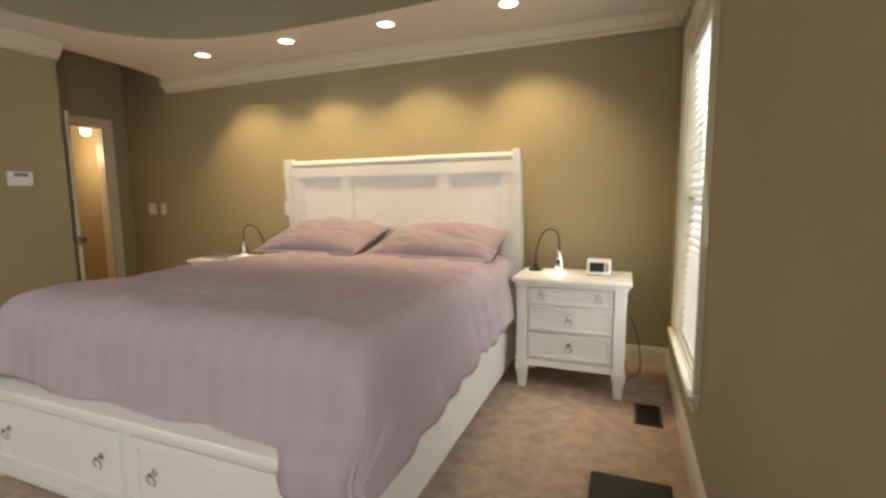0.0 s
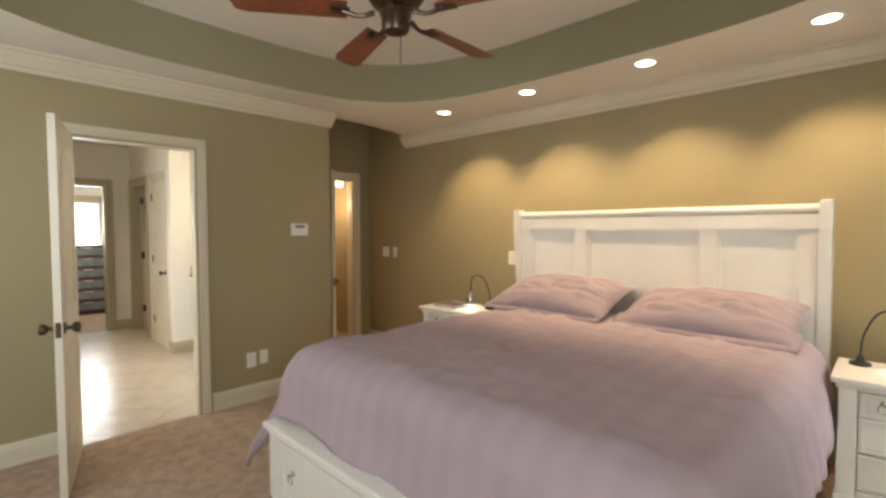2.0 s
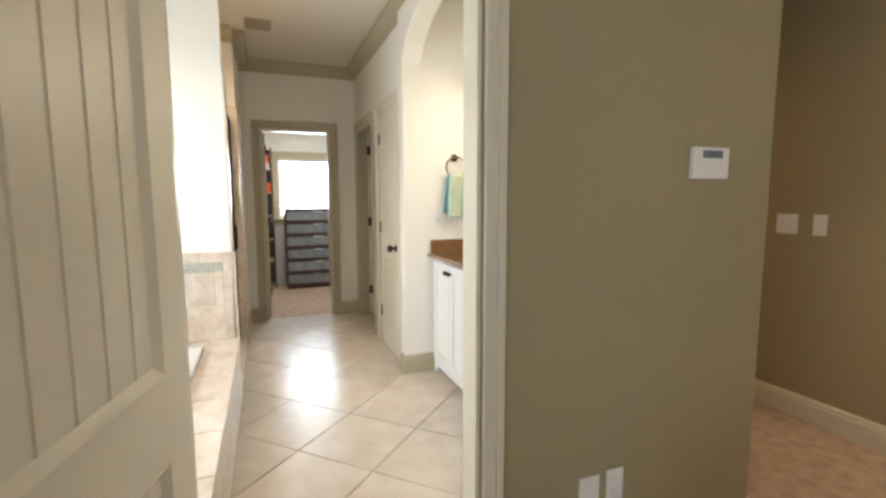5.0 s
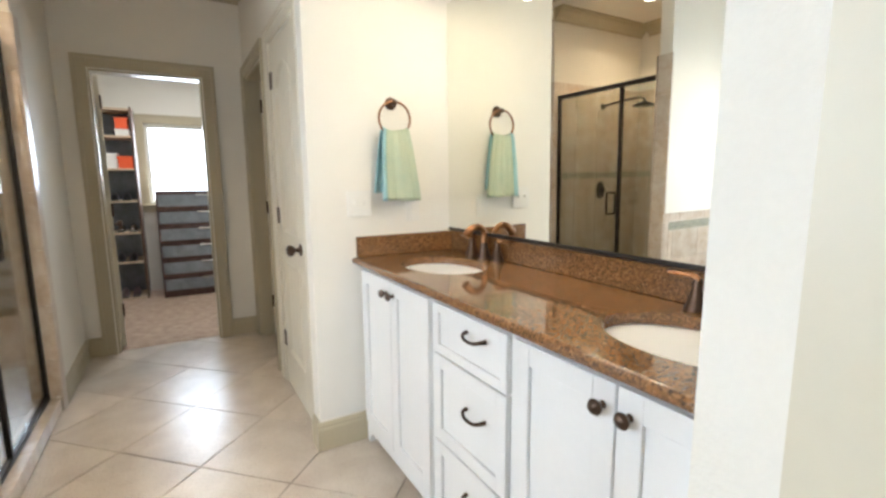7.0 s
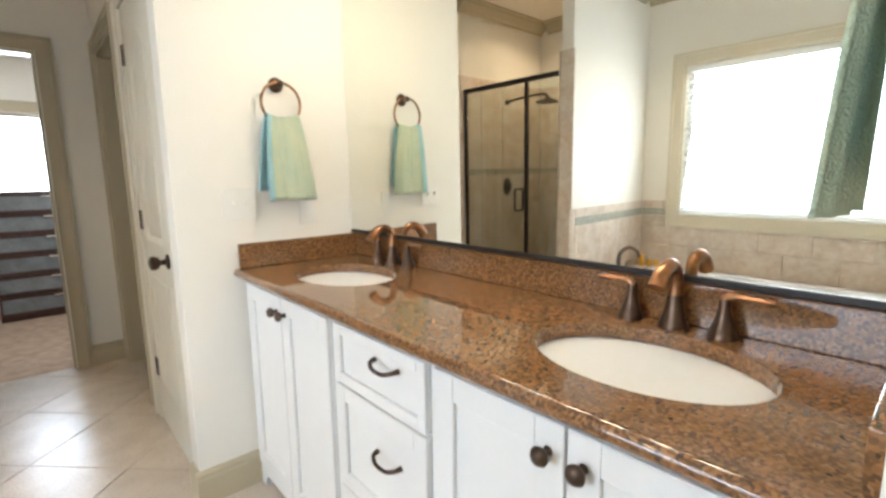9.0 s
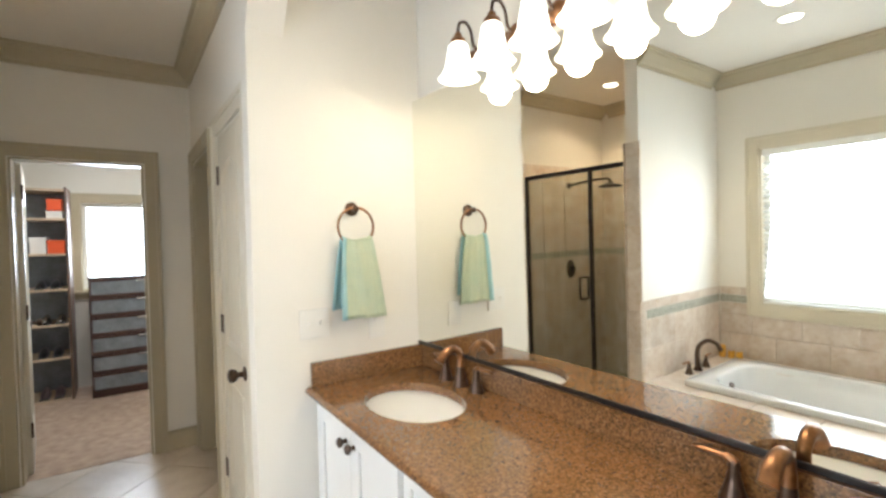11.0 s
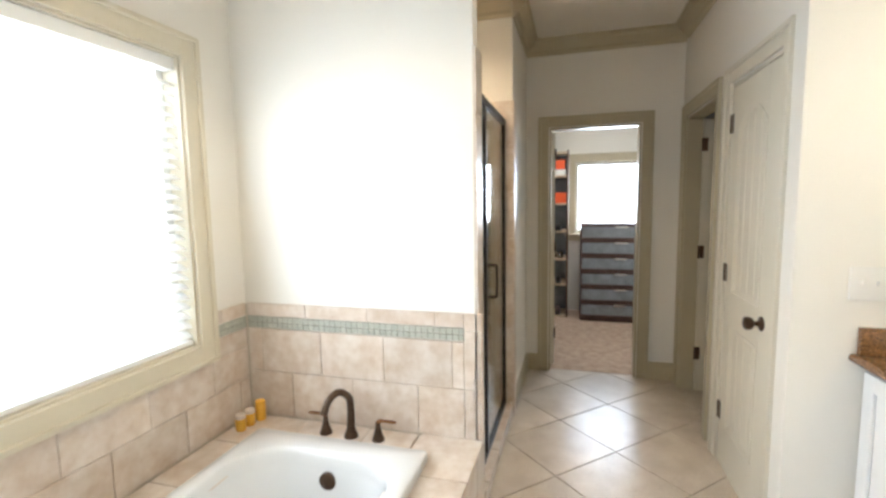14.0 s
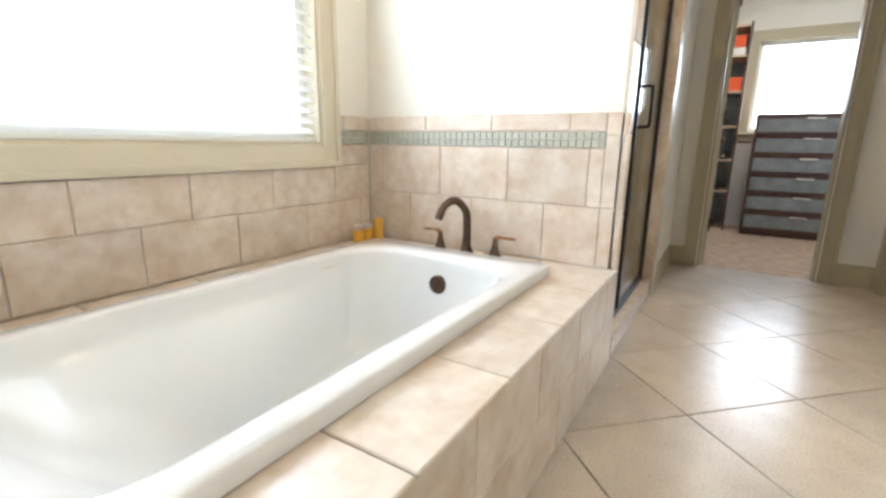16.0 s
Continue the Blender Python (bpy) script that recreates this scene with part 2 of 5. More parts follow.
def lathe(profile, centre, axis="z", seg=24, bm=None, cap=True):
    """A turned solid: profile is (radius, height) pairs up the axis."""
    own = bmesh.new()
    rings = []
    for r, h in profile:
        ring = []
        for k in range(seg):
            a = 2 * math.pi * k / seg
            p = (r * math.cos(a), r * math.sin(a), h)
            if axis == "x":
                p = (h, p[0], p[1])
            elif axis == "y":
                p = (p[0], h, p[1])
            elif axis == "-y":
                p = (p[0], -h, p[1])
            ring.append(own.verts.new(Vector(p) + Vector(centre)))
        rings.append(ring)
    for a, b in zip(rings, rings[1:]):
        for k in range(seg):
            own.faces.new((a[k], a[(k + 1) % seg], b[(k + 1) % seg], b[k]))
    if cap:
        own.faces.new(rings[0]), own.faces.new(rings[-1])
    return join(bm, own)


def tube(points, radii, seg=12, bm=None):
    """A round bar along a smooth path."""
    pts = [Vector(p) for p in points]
    if isinstance(radii, (int, float)):
        radii = [radii] * len(pts)
    fine, fr = [], []
    for i in range(len(pts) - 1):
        p0, p1, p2, p3 = pts[max(i - 1, 0)], pts[i], pts[i + 1], pts[min(i + 2, len(pts) - 1)]
        for k in range(6):
            t = k / 6
            fine.append(0.5 * ((2 * p1) + (p2 - p0) * t + (2 * p0 - 5 * p1 + 4 * p2 - p3) * t * t + (3 * p1 - p0 - 3 * p2 + p3) * t ** 3))
            fr.append(radii[i] * (1 - t) + radii[i + 1] * t)
    fine.append(pts[-1]), fr.append(radii[-1])
    own = bmesh.new()
    rings, side = [], None
    for i, p in enumerate(fine):
        d = (fine[min(i + 1, len(fine) - 1)] - fine[max(i - 1, 0)]).normalized()
        if side is None:
            side = d.orthogonal().normalized()
        side = (side - d * side.dot(d)).normalized()
        up = d.cross(side)
        rings.append([own.verts.new(p + (side * math.cos(2 * math.pi * k / seg) + up * math.sin(2 * math.pi * k / seg)) * fr[i]) for k in range(seg)])
    for a, b in zip(rings, rings[1:]):
        for k in range(seg):
            own.faces.new((a[k], a[(k + 1) % seg], b[(k + 1) % seg], b[k]))
    own.faces.new(rings[0]), own.faces.new(rings[-1])
    return join(bm, own)


def prism(outline, axis, a, b, bm=None):
    """A flat outline pushed from a to b along an axis; outline pairs are the two other axes in order."""
    own = bmesh.new()
    lift = {"x": lambda u, v, w: (w, u, v), "y": lambda u, v, w: (u, w, v), "z": lambda u, v, w: (u, v, w)}[axis]
    lo = [own.verts.new(lift(u, v, a)) for u, v in outline]
    hi = [own.verts.new(lift(u, v, b)) for u, v in outline]
    n = len(outline)
    for k in range(n):
        own.faces.new((lo[k], lo[(k + 1) % n], hi[(k + 1) % n], hi[k]))
    own.faces.new(lo), own.faces.new(hi)
    return join(bm, own)


def wall(name, rects, material, label):
    """A wall made of butted blocks around its openings."""
    bm = None
    for r in rects:
        bm = box(*r, bm=bm)
    return solo(name, bm, material, label, "wall", kind="structure")


# mouldings: (out from the wall, height) outlines
CROWN = [(0, 0), (0.012, 0), (0.018, 0.018), (0.04, 0.03), (0.075, 0.075), (0.082, 0.095), (0.098, 0.1), (0.098, 0.115), (0, 0.115)]
BASE = [(0, 0), (0.016, 0), (0.016, 0.105), (0.011, 0.118), (0.013, 0.125), (0.006, 0.14), (0, 0.142)]


def moulding(name, outline, run, wall_at, out, a, b, z, material, label, category):
    """A moulding along x or y from a to b, standing out from the wall plane wall_at towards out (+1 or -1)."""
    pts = [(wall_at + out * u, z + v) for u, v in outline]
    return solo(name, prism(pts, run, a, b), material, label, category, kind="structure")

# ---- bedroom shell ----
T = 0.12
XMID = (XW + XB) / 2
solo("floor_bedroom", box(XA - 1.6, XMID, YA - 0.03, YH + T, -0.1, 0.0, bm=box(XMID, XR + T, YS - T, YH + T, -0.1, 0.0)), CARPET, "beige plush bedroom carpet", "carpet", kind="structure")
wall("wall_headboard", [(XA - 1.6, XR + T, YH, YH + T, 0, ZT + 0.1)], OLIVE, "olive painted wall behind the bed")
WY0, WY1, WZ0, WZ1 = 2.48, 3.36, 0.37, 2.11
wall("wall_window", [(XR, XR + T, YS, WY0, 0, ZT + 0.1), (XR, XR + T, WY1, YH, 0, ZT + 0.1), (XR, XR + T, WY0, WY1, 0, WZ0), (XR, XR + T, WY0, WY1, WZ1, ZT + 0.1)], OLIVE, "olive painted wall with a tall window")
wall("wall_rear", [(XW, XR, YS - T, YS, 0, ZT + 0.1)], OLIVE, "olive painted wall behind the walk")
# partition to the bath: olive on the bedroom face, cream on the bath face
wall("wall_partition_bedroom", [(XMID, XW, YS, DY0, 0, ZT), (XMID, XW, DY1, YA, 0, ZT), (XMID, XW, DY0, DY1, 2.05, ZT)], OLIVE, "olive painted partition wall with a doorway")
wall("wall_partition_bath", [(XB, XMID, YW, DY0, 0, ZT), (XB, XMID, DY1, YM, 0, ZT), (XB, XMID, DY0, DY1, 2.05, ZT)], CREAM, "cream painted partition wall in the bath")
wall("wall_alcove_side", [(XA, XMID, YA - 0.028, YA, 0, ZT)], OLIVE, "olive painted side wall of the entry alcove")
AY0, AY1 = 2.80, 3.68
wall("wall_alcove_end", [(XA - T, XA, YA - 0.03, AY0, 0, ZT), (XA - T, XA, AY1, YH, 0, ZT), (XA - T, XA, AY0, AY1, 2.05, ZT)], OLIVE, "olive painted end wall of the alcove")
wall("wall_hall", [(XA - 1.72, XA - 1.6, YA - 0.028, YH, 0, ZT), (XA - 1.6, XA - T, YA - 0.028, YA - 0.001, 0, ZT)], WARMWOOD, "warm tan hall wall beyond the alcove door")

# soffit with a rounded tray opening
CX, CY, HX, HY, NE = -2.83, 1.60, 1.86, 1.58, 3.4


def tray(k, n, grow=0.0):
    a = 2 * math.pi * k / n
    c, s = math.cos(a), math.sin(a)
    return (CX + (HX + grow) * math.copysign(abs(c) ** (2 / NE), c), CY + (HY + grow) * math.copysign(abs(s) ** (2 / NE), s))


def soffit_edge(k, n):
    """The room's outline met by the ray from the tray's centre through the k-th tray point."""
    x, y = tray(k, n)
    dx, dy = x - CX, y - CY
    f = min((XR - CX) / dx if dx > 1e-6 else 1e9, (XW - CX) / dx if dx < -1e-6 else 1e9, (YH - CY) / dy if dy > 1e-6 else 1e9, (YS - CY) / dy if dy < -1e-6 else 1e9)
    return (CX + dx * f, CY + dy * f)


def ring_slab(n, z0, z1):
    bm = bmesh.new()
    rows = []
    for k in range(n):
        a, b = tray(k, n), soffit_edge(k, n)
        rows.append([bm.verts.new((*a, z0)), bm.verts.new((*b, z0)), bm.verts.new((*b, z1)), bm.verts.new((*a, z1))])
    for k in range(n):
        p, q = rows[k], rows[(k + 1) % n]
        for i in (0, 1, 2):
            bm.faces.new((p[i], p[i + 1], q[i + 1], q[i]))
    return bm


solo("ceiling_soffit", ring_slab(128, ZC, ZC + 0.02), CEIL, "off-white lowered ceiling border", "ceiling", kind="structure")
own = bmesh.new()
lo, hi = [], []
for k in range(128):
    lo.append(own.verts.new((*tray(k, 128), ZC))), hi.append(own.verts.new((*tray(k, 128), ZT)))
for k in range(128):
    own.faces.new((lo[k], lo[(k + 1) % 128], hi[(k + 1) % 128], hi[k]))
band = solo("ceiling_tray_band", own, OLIVE_TRAY, "olive painted curved band of the tray ceiling", "ceiling", kind="structure", round_=True)
solo("ceiling_tray", box(XA - 1.7, XR + T, YS - T, YH + T, ZT, ZT + 0.1), CEIL, "off-white upper ceiling of the tray", "ceiling", kind="structure")
# rounded soffit end over the alcove
def soffit_end(grow):
    pts = [(XW, YA), (XW, YH - 0.002), (XW - 0.36 + grow, YH - 0.002)]
    return pts + [(XW - 0.36 + grow + 0.30 * math.sin(radians(a)), YA + 0.02 + 1.18 * math.cos(radians(a))) for a in range(10, 91, 10)]


solo("ceiling_soffit_end", prism(soffit_end(0.0), "z", ZC + 0.001, ZC + 0.02), CEIL, "off-white rounded end of the lowered ceiling", "ceiling", kind="structure")
solo("ceiling_soffit_riser", prism(soffit_end(0.012), "z", ZC + 0.02, ZT), OLIVE_TRAY, "olive riser of the lowered ceiling's end", "ceiling", kind="structure")

moulding("crown_headboard", CROWN, "x", YH, -1, XW - 0.33, XR, ZC - 0.115, TRIM, "cream crown moulding", "moulding")
moulding("crown_partition", CROWN, "y", XW, 1, YS, YA + 0.02, ZC - 0.115, TRIM, "cream crown moulding", "moulding")
moulding("crown_window", CROWN, "y", XR, -1, YS, YH - 0.098, ZC - 0.115, TRIM, "cream crown moulding", "moulding")
moulding("crown_rear", CROWN, "x", YS, 1, XW + 0.098, XR - 0.098, ZC - 0.115, TRIM, "cream crown moulding", "moulding")
moulding("baseboard_headboard", BASE, "x", YH, -1, XA, XR, 0, TRIM, "cream baseboard", "baseboard")
moulding("baseboard_window", BASE, "y", XR, -1, YS, YH - 0.016, 0, TRIM, "cream baseboard", "baseboard")
moulding("baseboard_partition_a", BASE, "y", XW, 1, YS, DY0 - 0.09, 0, TRIM, "cream baseboard", "baseboard")
moulding("baseboard_partition_b", BASE, "y", XW, 1, DY1 + 0.09, YA + 0.016, 0, TRIM, "cream baseboard", "baseboard")
moulding("baseboard_alcove", BASE, "x", YA, 1, XA, XW, 0, TRIM, "cream baseboard", "baseboard")

# ---- bath shell ----
solo("floor_bath", box(XC - 0.05, XB + 0.06, YW, YM, -0.1, -0.006), GROUT, "grout bed under the bath floor tiles", "floor", kind="structure")
solo("floor_doorway", box(XB + 0.055, XW - 0.02, DY0, DY1, -0.1, 0.001), FTILE, "tile threshold in the doorway", "floor", kind="structure")
solo("floor_closet", box(-11.9, XC - 0.05, -0.4, 2.9, -0.1, 0.0), CARPET, "beige closet carpet", "carpet", kind="structure")
solo("ceiling_bath", box(XC - T, XB, YW, YM, ZB, ZB + 0.1), CEIL, "off-white bath ceiling", "ceiling", kind="structure")
solo("ceiling_closet", box(-12.0, XC - T, -0.5, 3.0, 2.44, 2.5), CEIL, "off-white closet ceiling", "ceiling", kind="structure")
wall("wall_mirror", [(XE - T, XB, YM, YM + 0.008, 0, ZB)], CREAM, "cream wall behind the vanity mirror")
wall("wall_towel", [(XE - 0.1, XE, YF, YM, 0, ZB)], CREAM, "cream wall at the end of the vanity")
wall("wall_vanity_side", [(XN, XB, YL, YM, 0, ZB), (XN + 0.046, XB, 1.695, YL, 0, ZB)], CREAM, "cream return wall beside the vanity")
# linen wall with a closed door and an open doorway
LX0, LX1, OX0, OX1 = -8.14, -7.52, -9.16, -8.42
wall("wall_linen", [(LX1, XE - 0.1, YL, YL + 0.1, 0, ZB), (OX1, LX0, YL, YL + 0.1, 0, ZB), (XC, OX0, YL, YL + 0.1, 0, ZB), (LX0, LX1, YL, YL + 0.1, 2.05, ZB), (OX0, OX1, YL, YL + 0.1, 2.05, ZB)], CREAM, "cream hall wall with two doors")
wall("wall_water_closet", [(XC, XC + 0.05, YL + 0.1, 3.2, 0, ZB), (XC, -8.3, 3.2, 3.25, 0, ZB), (-8.3, -8.25, YL + 0.1, 3.25, 0, ZB), (XC, -8.25, YL + 0.1, 3.25, ZB, ZB + 0.05)], CREAM, "cream walls of the small side room")
solo("floor_side_room", box(XC, -8.25, YM, 3.25, -0.1, -0.006), GROUT, "floor of the small side room", "floor", kind="structure")
CY0, CY1 = 0.96, 1.657
wall("wall_closet", [(XC - T, XC, YW, CY0, 0, ZB), (XC - T, XC, CY1, YL + 0.1, 0, ZB), (XC - T, XC, CY0, CY1, 2.05, ZB)], CREAM, "cream wall with the closet doorway")
SX = -8.40
wall("wall_shower_far", [(SX - 0.1, SX, YW, YSH, 0, ZB), (XC, SX - 0.1, YSH - 0.1, YSH, 0, ZB)], CREAM, "cream wall beyond the shower")
wall("wall_tub_end", [(XE - 0.115, XE - 0.02, YW, YSH - 0.02, 0, ZB)], CREAM, "cream wall between tub and shower")
BX0, BX1, BZ0, BZ1 = -6.965, -5.52, 0.85, 2.10
wall("wall_bath_window", [(XC, BX0, YW - T, YW, 0, ZB), (BX1, XB, YW - T, YW, 0, ZB), (BX0, BX1, YW - T, YW, 0, BZ0), (BX0, BX1, YW - T, YW, BZ1, ZB)], CREAM, "cream wall with the bath window")
# arched header over the vanity
arch = [(XE, ZB), (XE, 2.28)]
for k in range(1, 24):
    u = k / 24
    arch.append((XE + u * (XN - XE), 2.28 + 0.30 * (1 - abs(2 * u - 1) ** 2.6) ** (1 / 1.7)))
arch += [(XN, 2.28), (XN, ZB)]
solo("wall_vanity_arch", prism(arch, "y", YF, YL + 0.1), CREAM, "cream arched header over the vanity", "wall", kind="structure")
moulding("crown_closet_wall", CROWN, "y", XC, 1, YSH, YL, ZB - 0.115, TAN, "tan crown moulding", "moulding")
moulding("crown_linen", CROWN, "x", YL, -1, XC + 0.098, XB, ZB - 0.115, TAN, "tan crown moulding", "moulding")
moulding("crown_shower_far", CROWN, "x", YSH, 1, XC + 0.098, SX, ZB - 0.115, TAN, "tan crown moulding", "moulding")
moulding("crown_shower_inner", CROWN, "y", SX, 1, YW, YSH, ZB - 0.115, TAN, "tan crown moulding", "moulding")
moulding("crown_shower_back", CROWN, "x", YW, 1, SX + 0.098, XE - 0.12, ZB - 0.115, TAN, "tan crown moulding", "moulding")
moulding("crown_bath_window", CROWN, "x", YW, 1, XE - 0.02, XB, ZB - 0.115, TAN, "tan crown moulding", "moulding")
moulding("crown_tub_end", CROWN, "y", XE - 0.02, 1, YW + 0.098, YSH - 0.02, ZB - 0.115, TAN, "tan crown moulding", "moulding")
moulding("crown_bath_partition", CROWN, "y", XB, -1, YW + 0.098, YL - 0.098, ZB - 0.115, TAN, "tan crown moulding", "moulding")
moulding("baseboard_towel_wall", BASE, "y", XE, 1, YF - 0.016, 2.17, 0, TAN, "tan baseboard", "baseboard")
moulding("baseboard_nook_front", BASE, "x", YF, -1, XE - 0.1, XE, 0, TAN, "tan baseboard", "baseboard")
moulding("baseboard_linen_a", BASE, "x", YL, -1, LX1 + 0.085, XE - 0.1, 0, TAN, "tan baseboard", "baseboard")
moulding("baseboard_closet_a", BASE, "y", XC, 1, CY1 + 0.085, YL - 0.016, 0, TAN, "tan baseboard", "baseboard")
moulding("baseboard_closet_b", BASE, "y", XC, 1, YSH + 0.016, CY0 - 0.085, 0, TAN, "tan baseboard", "baseboard")
moulding("baseboard_shower_far", BASE, "x", YSH, 1, XC, SX - 0.09, 0, TAN, "tan baseboard", "baseboard")
# closet shell
QZ0, QZ1, QY0, QY1 = 1.02, 1.95, 1.16, 2.0
wall("wall_closet_back", [(-11.72, -11.6, -0.4, QY0, 0, 2.44), (-11.72, -11.6, QY1, 2.9, 0, 2.44), (-11.72, -11.6, QY0, QY1, 0, QZ0), (-11.72, -11.6, QY0, QY1, QZ1, 2.44)], CREAM, "cream closet wall with a window")
wall("wall_closet_sides", [(-11.6, XC - T, -0.5, -0.4, 0, 2.44), (-11.6, XC - T, 2.8, 2.9, 0, 2.44)], CREAM, "cream closet side walls")

# ---- doors and casings ----


def casing(name, run, plane, out, a, b, top, material, label, w=0.085, t=0.016):
    """Casing of a doorway: two uprights and a head with a backband, standing out from the wall plane."""
    bm = None

    def slab(u0, u1, z0, z1, d, bm):
        lo, hi = sorted((plane, plane + out * d))
        return box(lo, hi, u0, u1, z0, z1, 0.003, bm) if run == "y" else box(u0, u1, lo, hi, z0, z1, 0.003, bm)
    bm = slab(a - w, a - 0.008, 0, top + w, t, bm)
    bm = slab(b + 0.008, b + w, 0, top + w, t, bm)
    bm = slab(a - 0.008, b + 0.008, top + 0.008, top + w, t, bm)
    for u0, u1, z0, z1 in ((a - w - 0.006, a - w + 0.018, 0, top + w + 0.006), (b + w - 0.018, b + w + 0.006, 0, top + w + 0.006), (a - w, b + w, top + w - 0.018, top + w + 0.006)):
        bm = slab(u0, u1, z0, z1, t + 0.009, bm)
    return solo(name, bm, material, label, "door casing", kind="structure")


def jamb(name, run, lo, hi, a, b, top, material, label):
    """The lining inside a doorway."""
    bm = None
    for u0, u1, z0, z1 in ((a, a + 0.012, 0, top), (b - 0.012, b, 0, top), (a + 0.012, b - 0.012, top - 0.012, top)):
        bm = box(lo, hi, u0, u1, z0, z1, 0, bm) if run == "y" else box(u0, u1, lo, hi, z0, z1, 0, bm)
    return solo(name, bm, material, label, "door jamb", kind="structure")


casing("trim_bath_door_bedroom", "y", XW, 1, DY0, DY1, 2.05, TRIM, "cream casing of the bath doorway", 0.065)
casing("trim_bath_door_bath", "y", XB, -1, DY0, DY1, 2.05, TRIM, "cream casing of the bath doorway", 0.07, 0.008)
jamb("trim_bath_door_jamb", "y", XB - 0.002, XW + 0.002, DY0, DY1, 2.05, TRIM, "cream jamb of the bath doorway")
casing("trim_closet_door", "y", XC, 1, CY0, CY1, 2.05, TAN, "tan casing of the closet doorway")
jamb("trim_closet_jamb", "y", XC - T - 0.002, XC + 0.002, CY0, CY1, 2.05, TAN, "tan jamb of the closet doorway")
casing("trim_linen_door", "x", YL, -1, LX0, LX1, 2.05, DOORP, "cream casing of the linen door")
jamb("trim_linen_jamb", "x", YL - 0.002, YL + 0.1, LX0, LX1, 2.05, DOORP, "cream jamb of the linen door")
casing("trim_side_door", "x", YL, -1, OX0, OX1, 2.05, TAN, "tan casing of the side doorway")
jamb("trim_side_jamb", "x", YL - 0.002, YL + 0.1, OX0, OX1, 2.05, TAN, "tan jamb of the side doorway")
casing("trim_alcove_door", "y", XA, 1, AY0, AY1, 2.05, TRIM, "cream casing of the alcove door")
jamb("trim_alcove_jamb", "y", XA - T, XA + 0.002, AY0, AY1, 2.05, TRIM, "cream jamb of the alcove door")


def arched(u0, u1, z0, z1, rise, inset=0.0):
    u0, u1, z0, z1 = u0 + inset, u1 - inset, z0 + inset, z1 - inset
    pts = [(u0, z0), (u1, z0), (u1, z1 - rise)]
    for k in range(1, 12):
        s = k / 12
        pts.append((u1 + s * (u0 - u1), z1 - rise + rise * math.sin(math.pi * s) ** 0.8))
    return pts + [(u0, z1 - rise)]


def panel_door(name, width, label, material=DOORP, hinges=True, knob_side=1):
    """A door leaf 2.03 high in the x-z plane from its hinge at x=0, with an arched planked panel over a low one on both faces."""
    d = thing(name, (0, 0, 0), label, "door", kind="")
    th, hgt = 0.035, 2.03
    st = 0.115
    bm = box(0, st, -th / 2, th / 2, 0.008, hgt, 0.002)
    bm = box(width - st, width, -th / 2, th / 2, 0.008, hgt, 0.002, bm)
    bm = box(st, width - st, -th / 2, th / 2, 0.008, 0.24, 0, bm)
    bm = box(st, width - st, -th / 2, th / 2, 0.80, 0.98, 0, bm)
    # top rail with an arched underside
    top = [(st, hgt), (st, 1.80)]
    for k in range(1, 16):
        s = k / 16
        top.append((st + s * (width - 2 * st), 1.80 + 0.10 * math.sin(math.pi * s) ** 0.8))
    top += [(width - st, 1.80), (width - st, hgt)]
    bm = prism(top, "y", -th / 2, th / 2, bm)
    part("leaf_frame", bm, material, d)
    n = max(3, round((width - 2 * st) / 0.085))
    pw = (width - 2 * st) / n
    for k in range(n):
        for z0, z1 in ((0.24, 0.80), (0.98, 1.90)):
            part("plank", box(st + k * pw + 0.003, st + (k + 1) * pw - 0.003, -0.008, 0.008, z0, z1, 0.003, seg=1), material, d)
    part("panel_core", box(st, width - st, -0.005, 0.005, 0.24, 1.9), material, d)
    for z0, z1, rise in ((0.24, 0.80, 0.0), (0.98, 1.90, 0.10)):
        for s in (-1, 1):
            o, i = arched(st, width - st, z0, z1, rise), arched(st, width - st, z0, z1, rise, 0.022)
            own = bmesh.new()
            a = [own.verts.new((u, s * (th / 2 + 0.003), v)) for u, v in o]
            b = [own.verts.new((u, s * 0.0085, v)) for u, v in i]
            c = [own.verts.new((u, s * 0.006, v)) for u, v in o]
            for k in range(len(o)):
                j = (k + 1) % len(o)
                own.faces.new((a[k], a[j], b[j], b[k])), own.faces.new((a[k], a[j], c[j], c[k])), own.faces.new((c[k], c[j], b[j], b[k]))
            part("panel_moulding", own, material, d)
    kx = width - 0.065
    for s, ax in ((-1, "-y"), (1, "y")):
        part("door_knob", lathe([(0.032, 0), (0.032, 0.006), (0.012, 0.012), (0.011, 0.03), (0.024, 0.038), (0.03, 0.052), (0.027, 0.066), (0.012, 0.072)], (kx, s * th / 2, 0.92), ax, 20), BRONZE, d, "oil-rubbed bronze knob", True)
    part("latch_plate", box(width - 0.003, width + 0.002, -0.012, 0.012, 0.88, 0.96), BRONZE, d)
    if hinges:
        for z in (0.25, 1.02, 1.80):
            hb = lathe([(0.007, 0), (0.007, 0.095)], (-0.006, -th / 2 - 0.002, z), "z", 10)
            hb = box(-0.004, 0.028, -th / 2 - 0.003, -th / 2 + 0.001, z, z + 0.095, 0, hb)
            part("hinge", hb, BRONZE, d, "dark bronze hinge")
    return d


